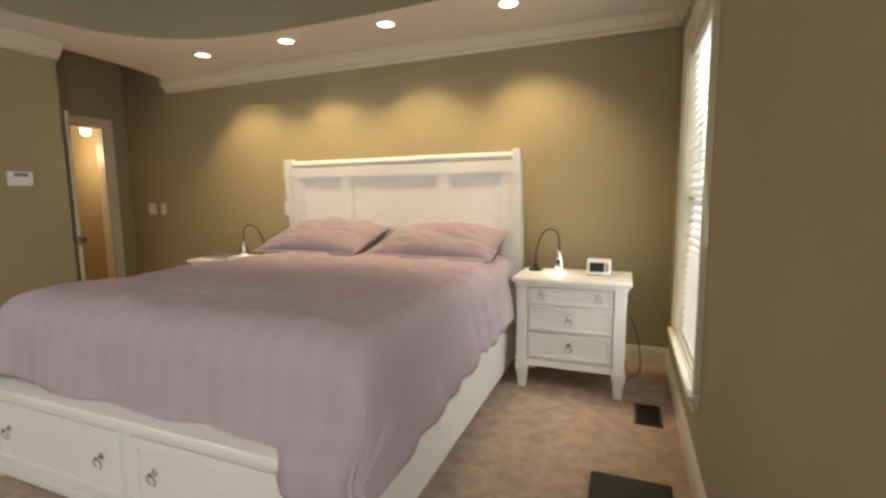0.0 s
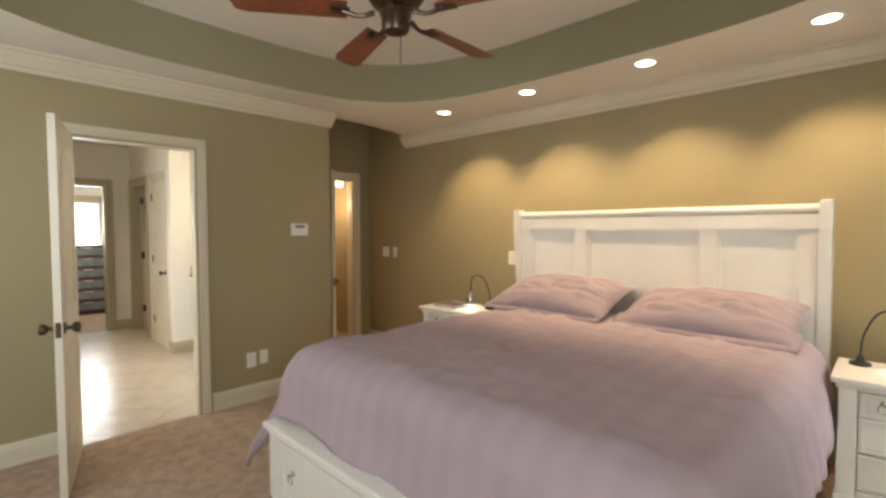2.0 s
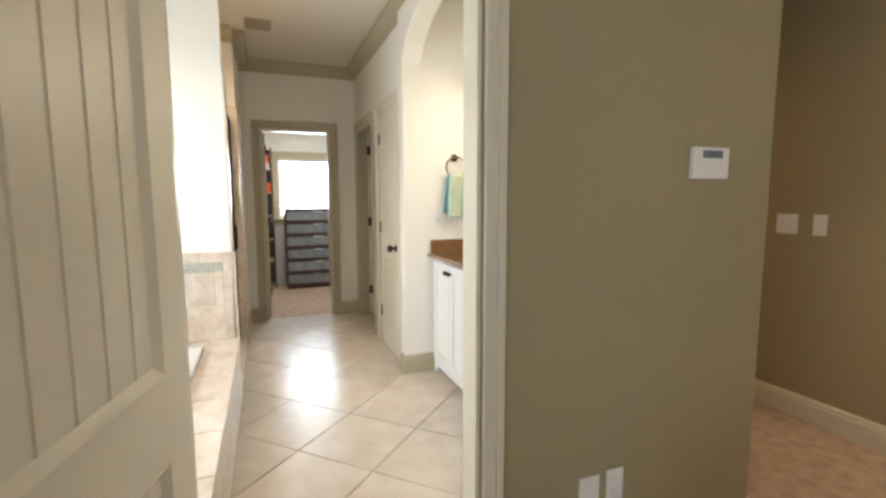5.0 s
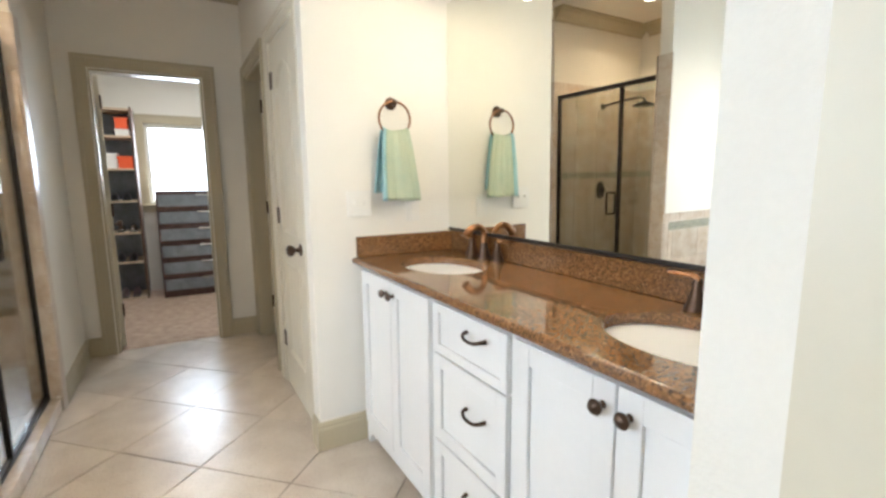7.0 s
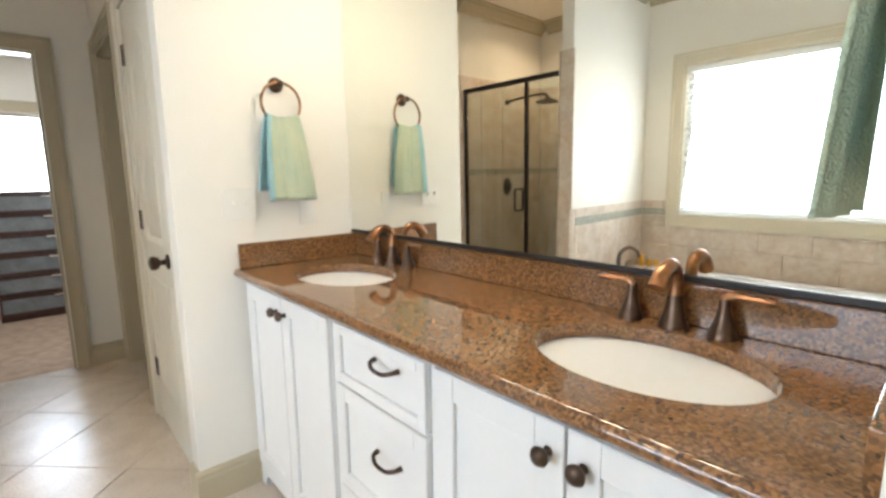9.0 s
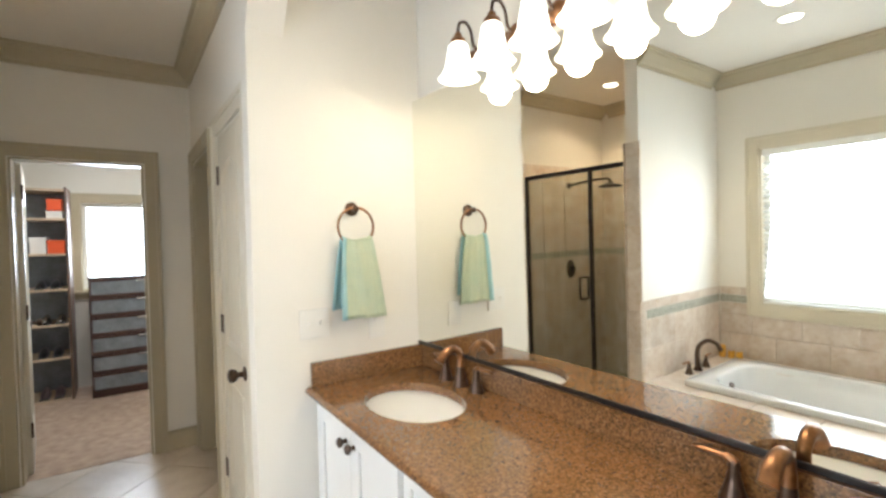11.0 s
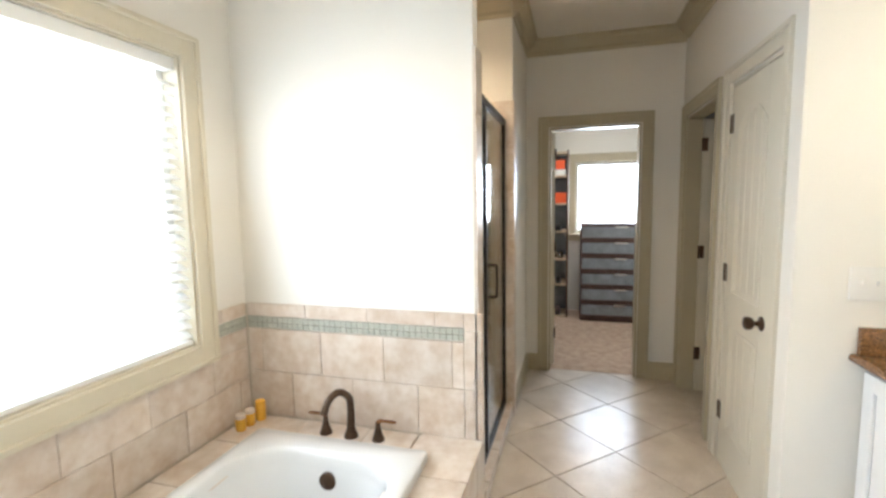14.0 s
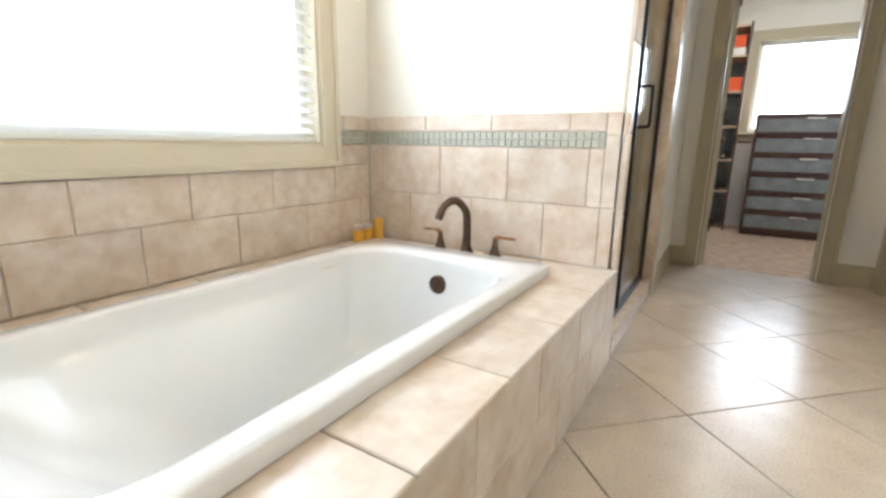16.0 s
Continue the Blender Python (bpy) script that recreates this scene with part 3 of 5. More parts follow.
d1 = panel_door("bath_door", DY1 - DY0 - 0.03, "open cream painted plank-panel door beside the bath doorway")
d1.matrix_basis = pose(XW + 0.03, DY0 + 0.01, 0, 0, 0, -12.5)
d2 = panel_door("linen_door", LX1 - LX0 - 0.03, "closed cream painted plank-panel linen door")
d2.matrix_basis = pose(LX0 + 0.015, YL + 0.012, 0)
d3 = panel_door("closet_door", CY1 - CY0 - 0.03, "open cream painted closet door swung into the closet")
d3.matrix_basis = pose(XC - T - 0.02, CY0 + 0.022, 0, 0, 0, 186)
d4 = panel_door("side_room_door", OX1 - OX0 - 0.03, "open cream door swung into the small side room", TRIM)
d4.matrix_basis = pose(OX0 + 0.03, YL + 0.10, 0, 0, 0, 86)
d5 = panel_door("alcove_door", AY1 - AY0 - 0.02, "open cream entry door swung into the alcove", TRIM)
d5.matrix_basis = pose(XA + 0.045, AY0 - 0.02, 0, 0, 0, 3)

# ---- windows ----


def window(name, run, plane, into, a, b, z0, z1, material, label, sill=True, double=True):
    """Casing, sash, pane and sill of a window. plane: the room's wall face; into: the room's side (+1 or -1)."""
    at = (plane, a, z0) if run == "y" else (a, plane, z0)
    w = thing(name, at, label, "window", kind="structure")

    def slab(u0, u1, d0, d1, v0, v1, bev=0.003, bm=None):
        lo, hi = sorted((plane + into * d0, plane + into * d1))
        return box(lo, hi, u0, u1, v0, v1, bev, bm) if run == "y" else box(u0, u1, lo, hi, v0, v1, bev, bm)
    cw = 0.085
    bm = slab(a - cw, a, 0, 0.018, z0 - cw, z1 + cw)
    bm = slab(b, b + cw, 0, 0.018, z0 - cw, z1 + cw, bm=bm)
    bm = slab(a, b, 0, 0.018, z1, z1 + cw, bm=bm)
    bm = slab(a, b, 0, 0.018, z0 - cw, z0, bm=bm)
    for u0, u1, v0, v1 in ((a - cw - 0.006, a - cw + 0.016, z0 - cw, z1 + cw), (b + cw - 0.016, b + cw + 0.006, z0 - cw, z1 + cw), (a - cw, b + cw, z1 + cw - 0.016, z1 + cw + 0.006), (a - cw, b + cw, z0 - cw - 0.006, z0 - cw + 0.016)):
        bm = slab(u0, u1, 0, 0.028, v0, v1, bm=bm)
    part("window_casing", bm, material, w)
    bm = slab(a, a + 0.012, -0.115, 0.002, z0, z1, 0)
    bm = slab(b - 0.012, b, -0.115, 0.002, z0, z1, 0, bm)
    bm = slab(a + 0.012, b - 0.012, -0.115, 0.002, z1 - 0.012, z1, 0, bm)
    bm = slab(a + 0.012, b - 0.012, -0.115, 0.002, z0, z0 + 0.012, 0, bm)
    part("window_lining", bm, material, w)
    zm = (z0 + z1) / 2
    for v0, v1, d in ((z0 + 0.012, zm + 0.02, -0.085), (zm - 0.02, z1 - 0.012, -0.105)) if double else ((z0 + 0.012, z1 - 0.012, -0.1),):
        bm = slab(a + 0.012, a + 0.05, d, d + 0.025, v0, v1)
        bm = slab(b - 0.05, b - 0.012, d, d + 0.025, v0, v1, bm=bm)
        bm = slab(a + 0.05, b - 0.05, d, d + 0.025, v0, v0 + 0.04, bm=bm)
        bm = slab(a + 0.05, b - 0.05, d, d + 0.025, v1 - 0.04, v1, bm=bm)
        part("sash", bm, WHITEP, w)
        p = part("pane", slab(a + 0.05, b - 0.05, d + 0.01, d + 0.014, v0 + 0.04, v1 - 0.04, 0), PANE, w)
        p.visible_shadow = False
    if sill:
        part("window_sill", slab(a - cw - 0.03, b + cw + 0.03, 0, 0.05, z0 - 0.03, z0 - 0.004, 0.006), material, w)
    return w


def blind(name, run, plane, into, a, b, z0, z1, label, tilt=38):
    """A slatted blind: headrail, bottom rail, cords and each slat."""
    at = (plane, a, z0) if run == "y" else (a, plane, z0)
    w = thing(name, at, label, "window blind")
    c = plane - into * 0.04

    def bar(u0, u1, h, v0, v1, bev=0.002):
        return box(c - h, c + h, u0, u1, v0, v1, bev) if run == "y" else box(u0, u1, c - h, c + h, v0, v1, bev)
    part("headrail", bar(a, b, 0.026, z1 - 0.05, z1), SLATS, w)
    part("bottom_rail", bar(a, b, 0.022, z0, z0 + 0.018), SLATS, w)
    n = int((z1 - z0 - 0.08) / 0.043)
    first = None
    for k in range(n):
        z = z0 + 0.045 + k * 0.043
        if first is None:
            own = bmesh.new()
            pts = [(-0.025, -0.0015), (0, 0.0025), (0.025, -0.0015), (0.025, 0.0005), (0, 0.0045), (-0.025, 0.0005)]
            r = radians(tilt)
            pts = [(u * math.cos(r) - v * math.sin(r), u * math.sin(r) + v * math.cos(r)) for u, v in pts]
            if run == "y":
                own = prism([(p[0] + c, p[1] + z) for p in [(q[0], q[1]) for q in pts]], "y", a, b)
            else:
                own = prism([(p[0] * -into + c, p[1] + z) for p in pts], "x", a, b)
            first = part("slat", own, SLATS, w)
        else:
            s = new("slat", first.data)
            s.parent = w
            s.location = (0, 0, k * 0.043)
    for u in (a + 0.12, b - 0.12):
        part("cord", bar(u - 0.0015, u + 0.0015, 0.0015, z0, z1, 0), SLATS, w)
    return w


window("window_1", "y", XR, -1, WY0, WY1, WZ0 + 0.06, WZ1, TRIM, "tall cream-cased bedroom window")
blind("window_blind", "y", XR, -1, WY0 + 0.014, WY1 - 0.014, WZ0 + 0.075, WZ1 - 0.014, "white slatted blind in the bedroom window")
window("window_2", "x", YW, 1, BX0, BX1, BZ0, BZ1, TRIM, "wide cream-cased window over the tub", False, False)
blind("window_blind", "x", YW, 1, BX0 + 0.014, BX1 - 0.014, BZ0 + 0.014, BZ1 - 0.014, "white slatted blind in the bath window", 30)
window("window_3", "y", -11.6, 1, QY0, QY1, QZ0, QZ1, TAN, "tan-cased closet window", True, False)
for name, b in (("backdrop_bedroom", (XR + 0.5, XR + 0.52, 0.5, 5.5, -0.5, 4)), ("backdrop_bath", (-9, -3.5, YW - 0.72, YW - 0.7, -0.5, 4)), ("backdrop_closet", (-12.3, -12.28, 0, 3.2, -0.5, 4))):
    solo(name, box(*b), SKYGLOW, "bright hazy daylight outside", "backdrop", kind="structure")

# ---- bed ----
bed = thing("bed", (-2.6, 2.5, 0), "white painted sleigh bed with storage drawers in its foot", "bed")
HX0, HX1 = -3.70, -1.585
bm = prism([(3.66, 1.53), (3.70, 1.53), (3.77, 0.35), (3.70, 0.35)], "x", HX0 + 0.06, HX1 - 0.06)
head = part("headboard_panel", bm, WHITEP, bed)


def hb_y(z):
    return 3.655 + (1.53 - z) * 0.038


def hb_bar(x0, x1, z0, z1, proud, name="headboard_rail"):
    pts = [(hb_y(z1) - proud, z1), (hb_y(z1) + 0.02, z1), (hb_y(z0) + 0.02, z0), (hb_y(z0) - proud, z0)]
    own = prism(pts, "x", x0, x1)
    bmesh.ops.bevel(own, geom=own.edges[:], offset=0.004, segments=2, affect="EDGES")
    return part(name, own, WHITEP, bed)


hb_bar(HX0 + 0.06, HX1 - 0.06, 1.44, 1.53, 0.02)
hb_bar(HX0 + 0.06, HX1 - 0.06, 0.45, 0.75, 0.02)
for x0, x1 in ((HX0 + 0.06, HX0 + 0.15), (-3.14, -3.04), (-2.25, -2.15), (HX1 - 0.15, HX1 - 0.06)):
    hb_bar(x0, x1, 0.75, 1.44, 0.014, "headboard_stile")
for x0, x1 in ((HX0 + 0.15, -3.14), (-3.04, -2.25), (-2.15, HX1 - 0.15)):
    hb_bar(x0, x1, 1.415, 1.44, 0.012, "panel_bead")
    hb_bar(x0, x0 + 0.02, 0.75, 1.415, 0.01, "panel_bead")
    hb_bar(x1 - 0.02, x1, 0.75, 1.415, 0.01, "panel_bead")
part("headboard_cap", tube([(HX0 + 0.05, 3.655, 1.56), (-2.6, 3.655, 1.56), (HX1 - 0.05, 3.655, 1.56)], 0.027, 16), WHITEP, bed, round_=True)
for x in (HX0, HX1 - 0.06):
    own = prism([(3.60, 1.60), (3.68, 1.61), (3.71, 1.58), (3.76, 0.9), (3.80, 0.0), (3.70, 0.0), (3.66, 0.9), (3.605, 1.45)], "x", x, x + 0.06)
    bmesh.ops.bevel(own, geom=own.edges[:], offset=0.006, segments=2, affect="EDGES")
    part("headboard_post", own, WHITEP, bed)
FX0, FX1, FY = -3.595, -1.60, 1.36
for x0, x1 in ((FX1 - 0.03, FX1), (FX0, FX0 + 0.03)):
    part("side_rail", box(x0, x1, FY + 0.1, 3.68, 0.07, 0.42, 0.006), WHITEP, bed)
    part("rail_lip", box(x0 - 0.008, x1 + 0.008, FY + 0.1, 3.68, 0.42, 0.45, 0.008), WHITEP, bed)
part("foot_body", box(FX0 + 0.05, FX1 - 0.05, FY + 0.02, FY + 0.10, 0.06, 0.425, 0.004), WHITEP, bed)
part("foot_cap", box(FX0 - 0.02, FX1 + 0.02, FY - 0.035, FY + 0.14, 0.436, 0.47, 0.012, seg=3), WHITEP, bed)
part("foot_moulding", box(FX0 - 0.005, FX1 + 0.005, FY - 0.015, FY + 0.12, 0.41, 0.436, 0.008, seg=3), WHITEP, bed)
part("foot_plinth", box(FX0 + 0.05, FX1 - 0.05, FY + 0.0, FY + 0.1, 0.035, 0.085, 0.008), WHITEP, bed)
for x in (FX0, FX1 - 0.09):
    part("foot_post", box(x, x + 0.09, FY - 0.01, FY + 0.09, 0.08, 0.41, 0.008), WHITEP, bed)
    part("bun_foot", lathe([(0.034, 0), (0.042, 0.02), (0.052, 0.045), (0.05, 0.06), (0.056, 0.066), (0.056, 0.08)], (x + 0.045, FY + 0.04, 0), "z", 16), WHITEP, bed, "", True)


def ring_pull(c, out, parent, r=0.022):
    """A round plate with a hanging ring, on a face looking along -y."""
    p = part("drawer_pull", lathe([(0.014, 0), (0.014, 0.004), (0.006, 0.006), (0.006, 0.02), (0.009, 0.024), (0.003, 0.027)], c, "-y", 14), CHROME, parent, "brushed nickel ring pull", True)
    pts = [(c[0] + r * math.sin(radians(a)), c[1] - 0.018 - 0.004 * math.cos(radians(a)), c[2] - r - 0.002 + r * math.cos(radians(a))) for a in range(0, 361, 30)]
    part("pull_ring", tube(pts, 0.0028, 8), CHROME, p, "", True)
    return p


def framed_front(x0, x1, z0, z1, y, parent, material, name="drawer", rim=0.03):
    """A drawer or door front facing -y with a raised rim round a sunk panel."""
    f = part(name, box(x0, x1, y - 0.006, y + 0.012, z0, z1, 0.002), material, parent)
    bm = box(x0, x0 + rim, y - 0.018, y - 0.006, z0, z1, 0.003)
    bm = box(x1 - rim, x1, y - 0.018, y - 0.006, z0, z1, 0.003, bm)
    bm = box(x0 + rim, x1 - rim, y - 0.018, y - 0.006, z0, z0 + rim, 0.003, bm)
    bm = box(x0 + rim, x1 - rim, y - 0.018, y - 0.006, z1 - rim, z1, 0.003, bm)
    part("rim", bm, material, f)
    return f


mid = (FX0 + FX1) / 2
for x0, x1 in ((FX0 + 0.10, mid - 0.03), (mid + 0.03, FX1 - 0.10)):
    d = framed_front(x0, x1, 0.10, 0.395, FY + 0.012, bed, WHITEP, "drawer", 0.04)
    for u in (0.14, 0.86):
        ring_pull((x0 + u * (x1 - x0), FY + 0.006, 0.27), -1, d)
part("slat_base", box(FX0 + 0.03, FX1 - 0.03, FY + 0.14, 3.66, 0.38, 0.42), WHITEP, bed)

MT = 0.80
solo("mattress", box(FX0 + 0.04, FX1 - 0.04, FY + 0.14, 3.62, 0.425, MT - 0.05, 0.06, seg=4), SHEET, "white mattress on the bed", "mattress", round_=True)


def drape(s, half, rad, hang):
    """Along a bedcover across an edge: how far out and how far down the point at arc length s lies."""
    a = abs(s)
    if a < half - rad:
        return s, 0.0
    arc = rad * math.pi / 2
    e = a - (half - rad)
    if e < arc:
        t = e / rad
        return math.copysign(half - rad + rad * math.sin(t), s), rad * (1 - math.cos(t))
    return math.copysign(half + (0.42 if s < 0 else 0.2) * (e - arc), s), rad + (e - arc)


own = bmesh.new()
nx, ny = 110, 120
cx, hx = (FX0 + FX1) / 2, (FX1 - FX0) / 2 + 0.03
rows = []
for j in range(ny + 1):
    row = []
    v = j / ny
    for i in range(nx + 1):
        u = i / nx
        s = -(hx + 0.385) + u * (2 * hx + 0.385 + 0.30 + 0.17 * v ** 3)
        x, dx = drape(s, hx, 0.15, 0.3)
        # length: from the pillows to over the foot
        foot = 0.25 + 0.03 * math.sin(s * 2.1) + 0.03 * (s / hx) + 0.008 * math.sin(s * 9) + 0.2 * min(1.0, max(0.0, (s / hx - 0.75) / 0.25)) ** 2
        q = 3.44 - v * (3.44 - (FY + 0.06) + foot + 0.08)
        e = (FY + 0.06 + 0.18) - q
        if e < 0:
            y, dy = q, 0.0
        elif e < 0.18 * math.pi / 2:
            y, dy = FY + 0.24 - 0.18 * math.sin(e / 0.18), 0.18 * (1 - math.cos(e / 0.18))
        else:
            y, dy = FY + 0.06 - 0.12 * (e - 0.283), 0.18 + (e - 0.283)
        p = Vector((x * 1.3, y * 1.3, dx + dy))
        fold = 0.017 * noise.noise(p * 3) + 0.011 * noise.noise(p * 8) + 0.005 * noise.noise(p * 17) + 0.006 * abs(noise.noise(Vector((p.x * 5 + p.y * 2, p.y * 9, 7))))
        hang_x, hang_y = min(1, max(0, dx - 0.1) * 5), min(1, max(0, dy - 0.1) * 5)
        z = MT + 0.035 - (dx ** 1.35 + dy ** 1.35) ** (1 / 1.35) + fold + 0.02 * math.cos(s * 1.4)
        wob_x = hang_x * (0.018 * math.sin(q * 13 + 2 * noise.noise(Vector((q * 2, 0, 1)))) + 0.012 * noise.noise(Vector((q * 5, dx * 3, 4))))
        wob_y = hang_y * (0.016 * math.sin(s * 12 + 2 * noise.noise(Vector((s * 2, 3, 1)))) + 0.012 * noise.noise(Vector((s * 5, dy * 3, 8))))
        flare = hang_x * hang_y
        if y < FY + 0.2:
            over = min(1.0, max(0.0, (0.56 - z) / 0.09)) * min(1.0, max(0.0, (s / hx - 0.68) / 0.12))
            y -= over * over * (3 - 2 * over) * max(0.0, y - (FY - 0.06))
        row.append(own.verts.new((cx + x + math.copysign(wob_x + 0.08 * flare, s), y - wob_y - 0.05 * flare, max(z, 0.06))))
    rows.append(row)
for j in range(ny):
    for i in range(nx):
        own.faces.new((rows[j][i], rows[j][i + 1], rows[j + 1][i + 1], rows[j + 1][i]))
duv = solo("duvet", own, DUVET, "mauve striped duvet draped over the bed", "duvet", round_=True)
duv.data.shade_smooth()
so = duv.modifiers.new("thick", "SOLIDIFY")
so.thickness, so.offset = 0.022, -1


def pillow(x, y, z, w, d, h, tilt, label):
    own = bmesh.new()
    n = 44
    grids = []
    for sgn in (1, -1):
        g = []
        for j in range(n + 1):
            r = []
            for i in range(n + 1):
                a, b = 2 * i / n - 1, 2 * j / n - 1
                f = max(0, (1 - abs(a) ** 2.4)) ** 0.6 * max(0, (1 - abs(b) ** 2.4)) ** 0.6
                pinch = 1 - 0.06 * (1 - abs(b) ** 2) * abs(a) ** 4 - 0.03 * abs(a * b)
                px, py = a * w / 2 * pinch, b * d / 2 * (1 - 0.07 * (1 - a * a) * abs(b) ** 4)
                pz = sgn * h / 2 * f + (0.028 * noise.noise(Vector((px * 7 + x, py * 7, sgn))) + 0.024 * noise.noise(Vector((px * 6 + py * 9, py * 22 + x, sgn))) + 0.01 * noise.noise(Vector((px * 30, py * 24 + x, sgn)))) * f
                r.append(own.verts.new((px, py, pz)))
            g.append(r)
        grids.append(g)
        for j in range(n):
            for i in range(n):
                own.faces.new((g[j][i], g[j][i + 1], g[j + 1][i + 1], g[j + 1][i]))
    bmesh.ops.remove_doubles(own, verts=own.verts, dist=0.002)
    # flange round the seam
    bmesh.ops.transform(own, matrix=pose(x, y, z, tilt, 0, 0), verts=own.verts)
    ob = solo("pillow", own, PILLOW, label, "pillow", "pillows on the bed", round_=True)
    ob.data.shade_smooth()
    return ob


pillow(-3.13, 3.40, 0.945, 0.95, 0.58, 0.25, 15, "mauve pillow against the headboard")
pillow(-2.13, 3.40, 0.93, 0.95, 0.58, 0.24, 14, "mauve pillow against the headboard")
# folded edge of the pillow shams
for x0, x1 in ((-3.62, -2.68), (-2.60, -1.66)):
    own = bmesh.new()
    g = []
    for j in range(5):
        r = []
        for i in range(31):
            s = i / 30
            r.append(own.verts.new((x0 + s * (x1 - x0), 3.08 + 0.045 * j + 0.012 * math.sin(s * 9 + x0), MT + 0.052 + 0.012 * j + 0.008 * noise.noise(Vector((s * 6, j * 0.4, x0))))))
        g.append(r)
    for j in range(4):
        for i in range(30):
            own.faces.new((g[j][i], g[j][i + 1], g[j + 1][i + 1], g[j + 1][i]))
    f = solo("pillow_sham", own, PILLOW, "mauve sham flange lying on the duvet", "pillow sham", "shams", round_=True)
    m = f.modifiers.new("thick", "SOLIDIFY")
    m.thickness = 0.008

# ---- nightstands ----


def nightstand(x0, label):
    """Three-drawer nightstand 0.72 wide with fluted corner posts and tapered feet, its front at y = 3.19."""
    x1, y0, y1, top = x0 + 0.67, 3.22, 3.62, 0.74
    n = thing("nightstand", ((x0 + x1) / 2, 3.42, 0), label, "nightstand", "pair of nightstands")
    part("tabletop", box(x0 - 0.03, x1 + 0.03, y0 - 0.045, y1 + 0.02, top - 0.028, top, 0.008, seg=3), WHITEP, n)
    part("top_moulding", box(x0 - 0.012, x1 + 0.012, y0 - 0.022, y1 + 0.01, top - 0.055, top - 0.028, 0.009, seg=3), WHITEP, n)
    part("carcass", box(x0 + 0.01, x1 - 0.01, y0 + 0.018, y1, 0.17, top - 0.055, 0.003), WHITEP, n)
    part("apron", box(x0 + 0.07, x1 - 0.07, y0, y0 + 0.02, 0.15, 0.20, 0.004), WHITEP, n)
    for x in (x0, x1 - 0.07):
        post = part("corner_post", box(x, x + 0.07, y0 - 0.012, y0 + 0.06, 0.16, top - 0.055, 0.006), WHITEP, n)
        part("collar", box(x - 0.008, x + 0.078, y0 - 0.02, y0 + 0.068, 0.135, 0.165, 0.007, seg=3), WHITEP, post)
        part("collar", box(x - 0.004, x + 0.074, y0 - 0.016, y0 + 0.064, 0.108, 0.128, 0.005), WHITEP, post)
        for y in (y0 - 0.012, y1 - 0.07):
            own = box(x + 0.002, x + 0.068, y + 0.002, y + 0.068, 0, 0.137, 0.004)
            for v in own.verts:
                if v.co.z < 0.03:
                    v.co.x += (x + 0.035 - v.co.x) * 0.22
                    v.co.y += (y + 0.035 - v.co.y) * 0.22
            part("foot", own, WHITEP, n)
    zs = ((0.215, 0.38), (0.395, 0.555), (0.57, 0.675))
    for k, (z0, z1) in enumerate(zs):
        d = framed_front(x0 + 0.078, x1 - 0.078, z0, z1, y0 + 0.012, n, WHITEP, "drawer", 0.018)
        for u in ((0.5,) if k < 2 else (0.16, 0.84)):
            ring_pull((x0 + 0.078 + u * (x1 - x0 - 0.156), y0 + 0.006, (z0 + z1) / 2 + 0.014), -1, d, 0.02)
    return n


nightstand(-1.515, "white painted three-drawer nightstand by the window")
nightstand(-4.42, "white painted three-drawer nightstand by the alcove")


def reading_lamp(x, y, z, dx, dy, label):
    """A gooseneck reading lamp with its lit head hanging low over the tabletop."""
    n = thing("reading_lamp", (x, y, z), label, "lamp", "reading lamps")
    part("lamp_base", lathe([(0.045, 0), (0.045, 0.012), (0.02, 0.022), (0.012, 0.05)], (x, y, z), "z", 20), BLACKP, n, "", True)
    part("gooseneck", tube([(x, y, z + 0.04), (x + dx * 0.05, y + dy * 0.05, z + 0.15), (x + dx * 0.35, y + dy * 0.35, z + 0.27), (x + dx * 0.75, y + dy * 0.75, z + 0.295), (x + dx, y + dy, z + 0.25), (x + dx * 1.03, y + dy * 1.03, z + 0.14)], 0.0055, 10), BLACKP, n, "", True)
    h = (x + dx * 1.03, y + dy * 1.03, z)
    hd = part("lamp_head", lathe([(0.034, 0.035), (0.036, 0.05), (0.03, 0.10), (0.018, 0.13), (0.008, 0.15)], h, "z", 20), CHROME, n, "chrome lamp head", True)
    part("diffuser", lathe([(0.001, 0.033), (0.03, 0.033), (0.03, 0.036), (0.001, 0.036)], h, "z", 20), LEDGLOW, hd)
    own = lathe([(0.013, 0), (0.013, 0.006)], (h[0], h[1] - 0.036, z + 0.08), "-y", 14)
    part("switch", own, BLACKP, hd)
    lamp("SPOT", "reading_light", look((h[0], h[1] - 0.05, z + 0.2), (h[0], h[1] - 0.05, z)), 1.8, (1.0, 0.96, 0.88), cone=75, blend=0.6)
    return n


reading_lamp(-1.45, 3.52, 0.74, 0.165, -0.06, "black gooseneck reading lamp lit over the nightstand")
reading_lamp(-3.87, 3.50, 0.74, -0.14, -0.09, "black gooseneck reading lamp lit over the nightstand")
ck = thing("clock_radio", (-1.02, 3.45, 0.74), "white clock radio with a dark display on the nightstand", "clock")
part("case", box(-1.095, -0.945, 3.40, 3.50, 0.747, 0.845, 0.012, seg=3), PLAST, ck, "", True)
part("display", box(-1.075, -0.985, 3.394, 3.402, 0.767, 0.828, 0.003), BLACKP, ck, "dark glossy display")
part("grille", box(-0.978, -0.955, 3.395, 3.402, 0.767, 0.828, 0.003), CHROME, ck)
for x in (-1.08, -0.96):
    part("rubber_foot", box(x - 0.008, x + 0.008, 3.42, 3.48, 0.74, 0.748), BLACKP, ck)
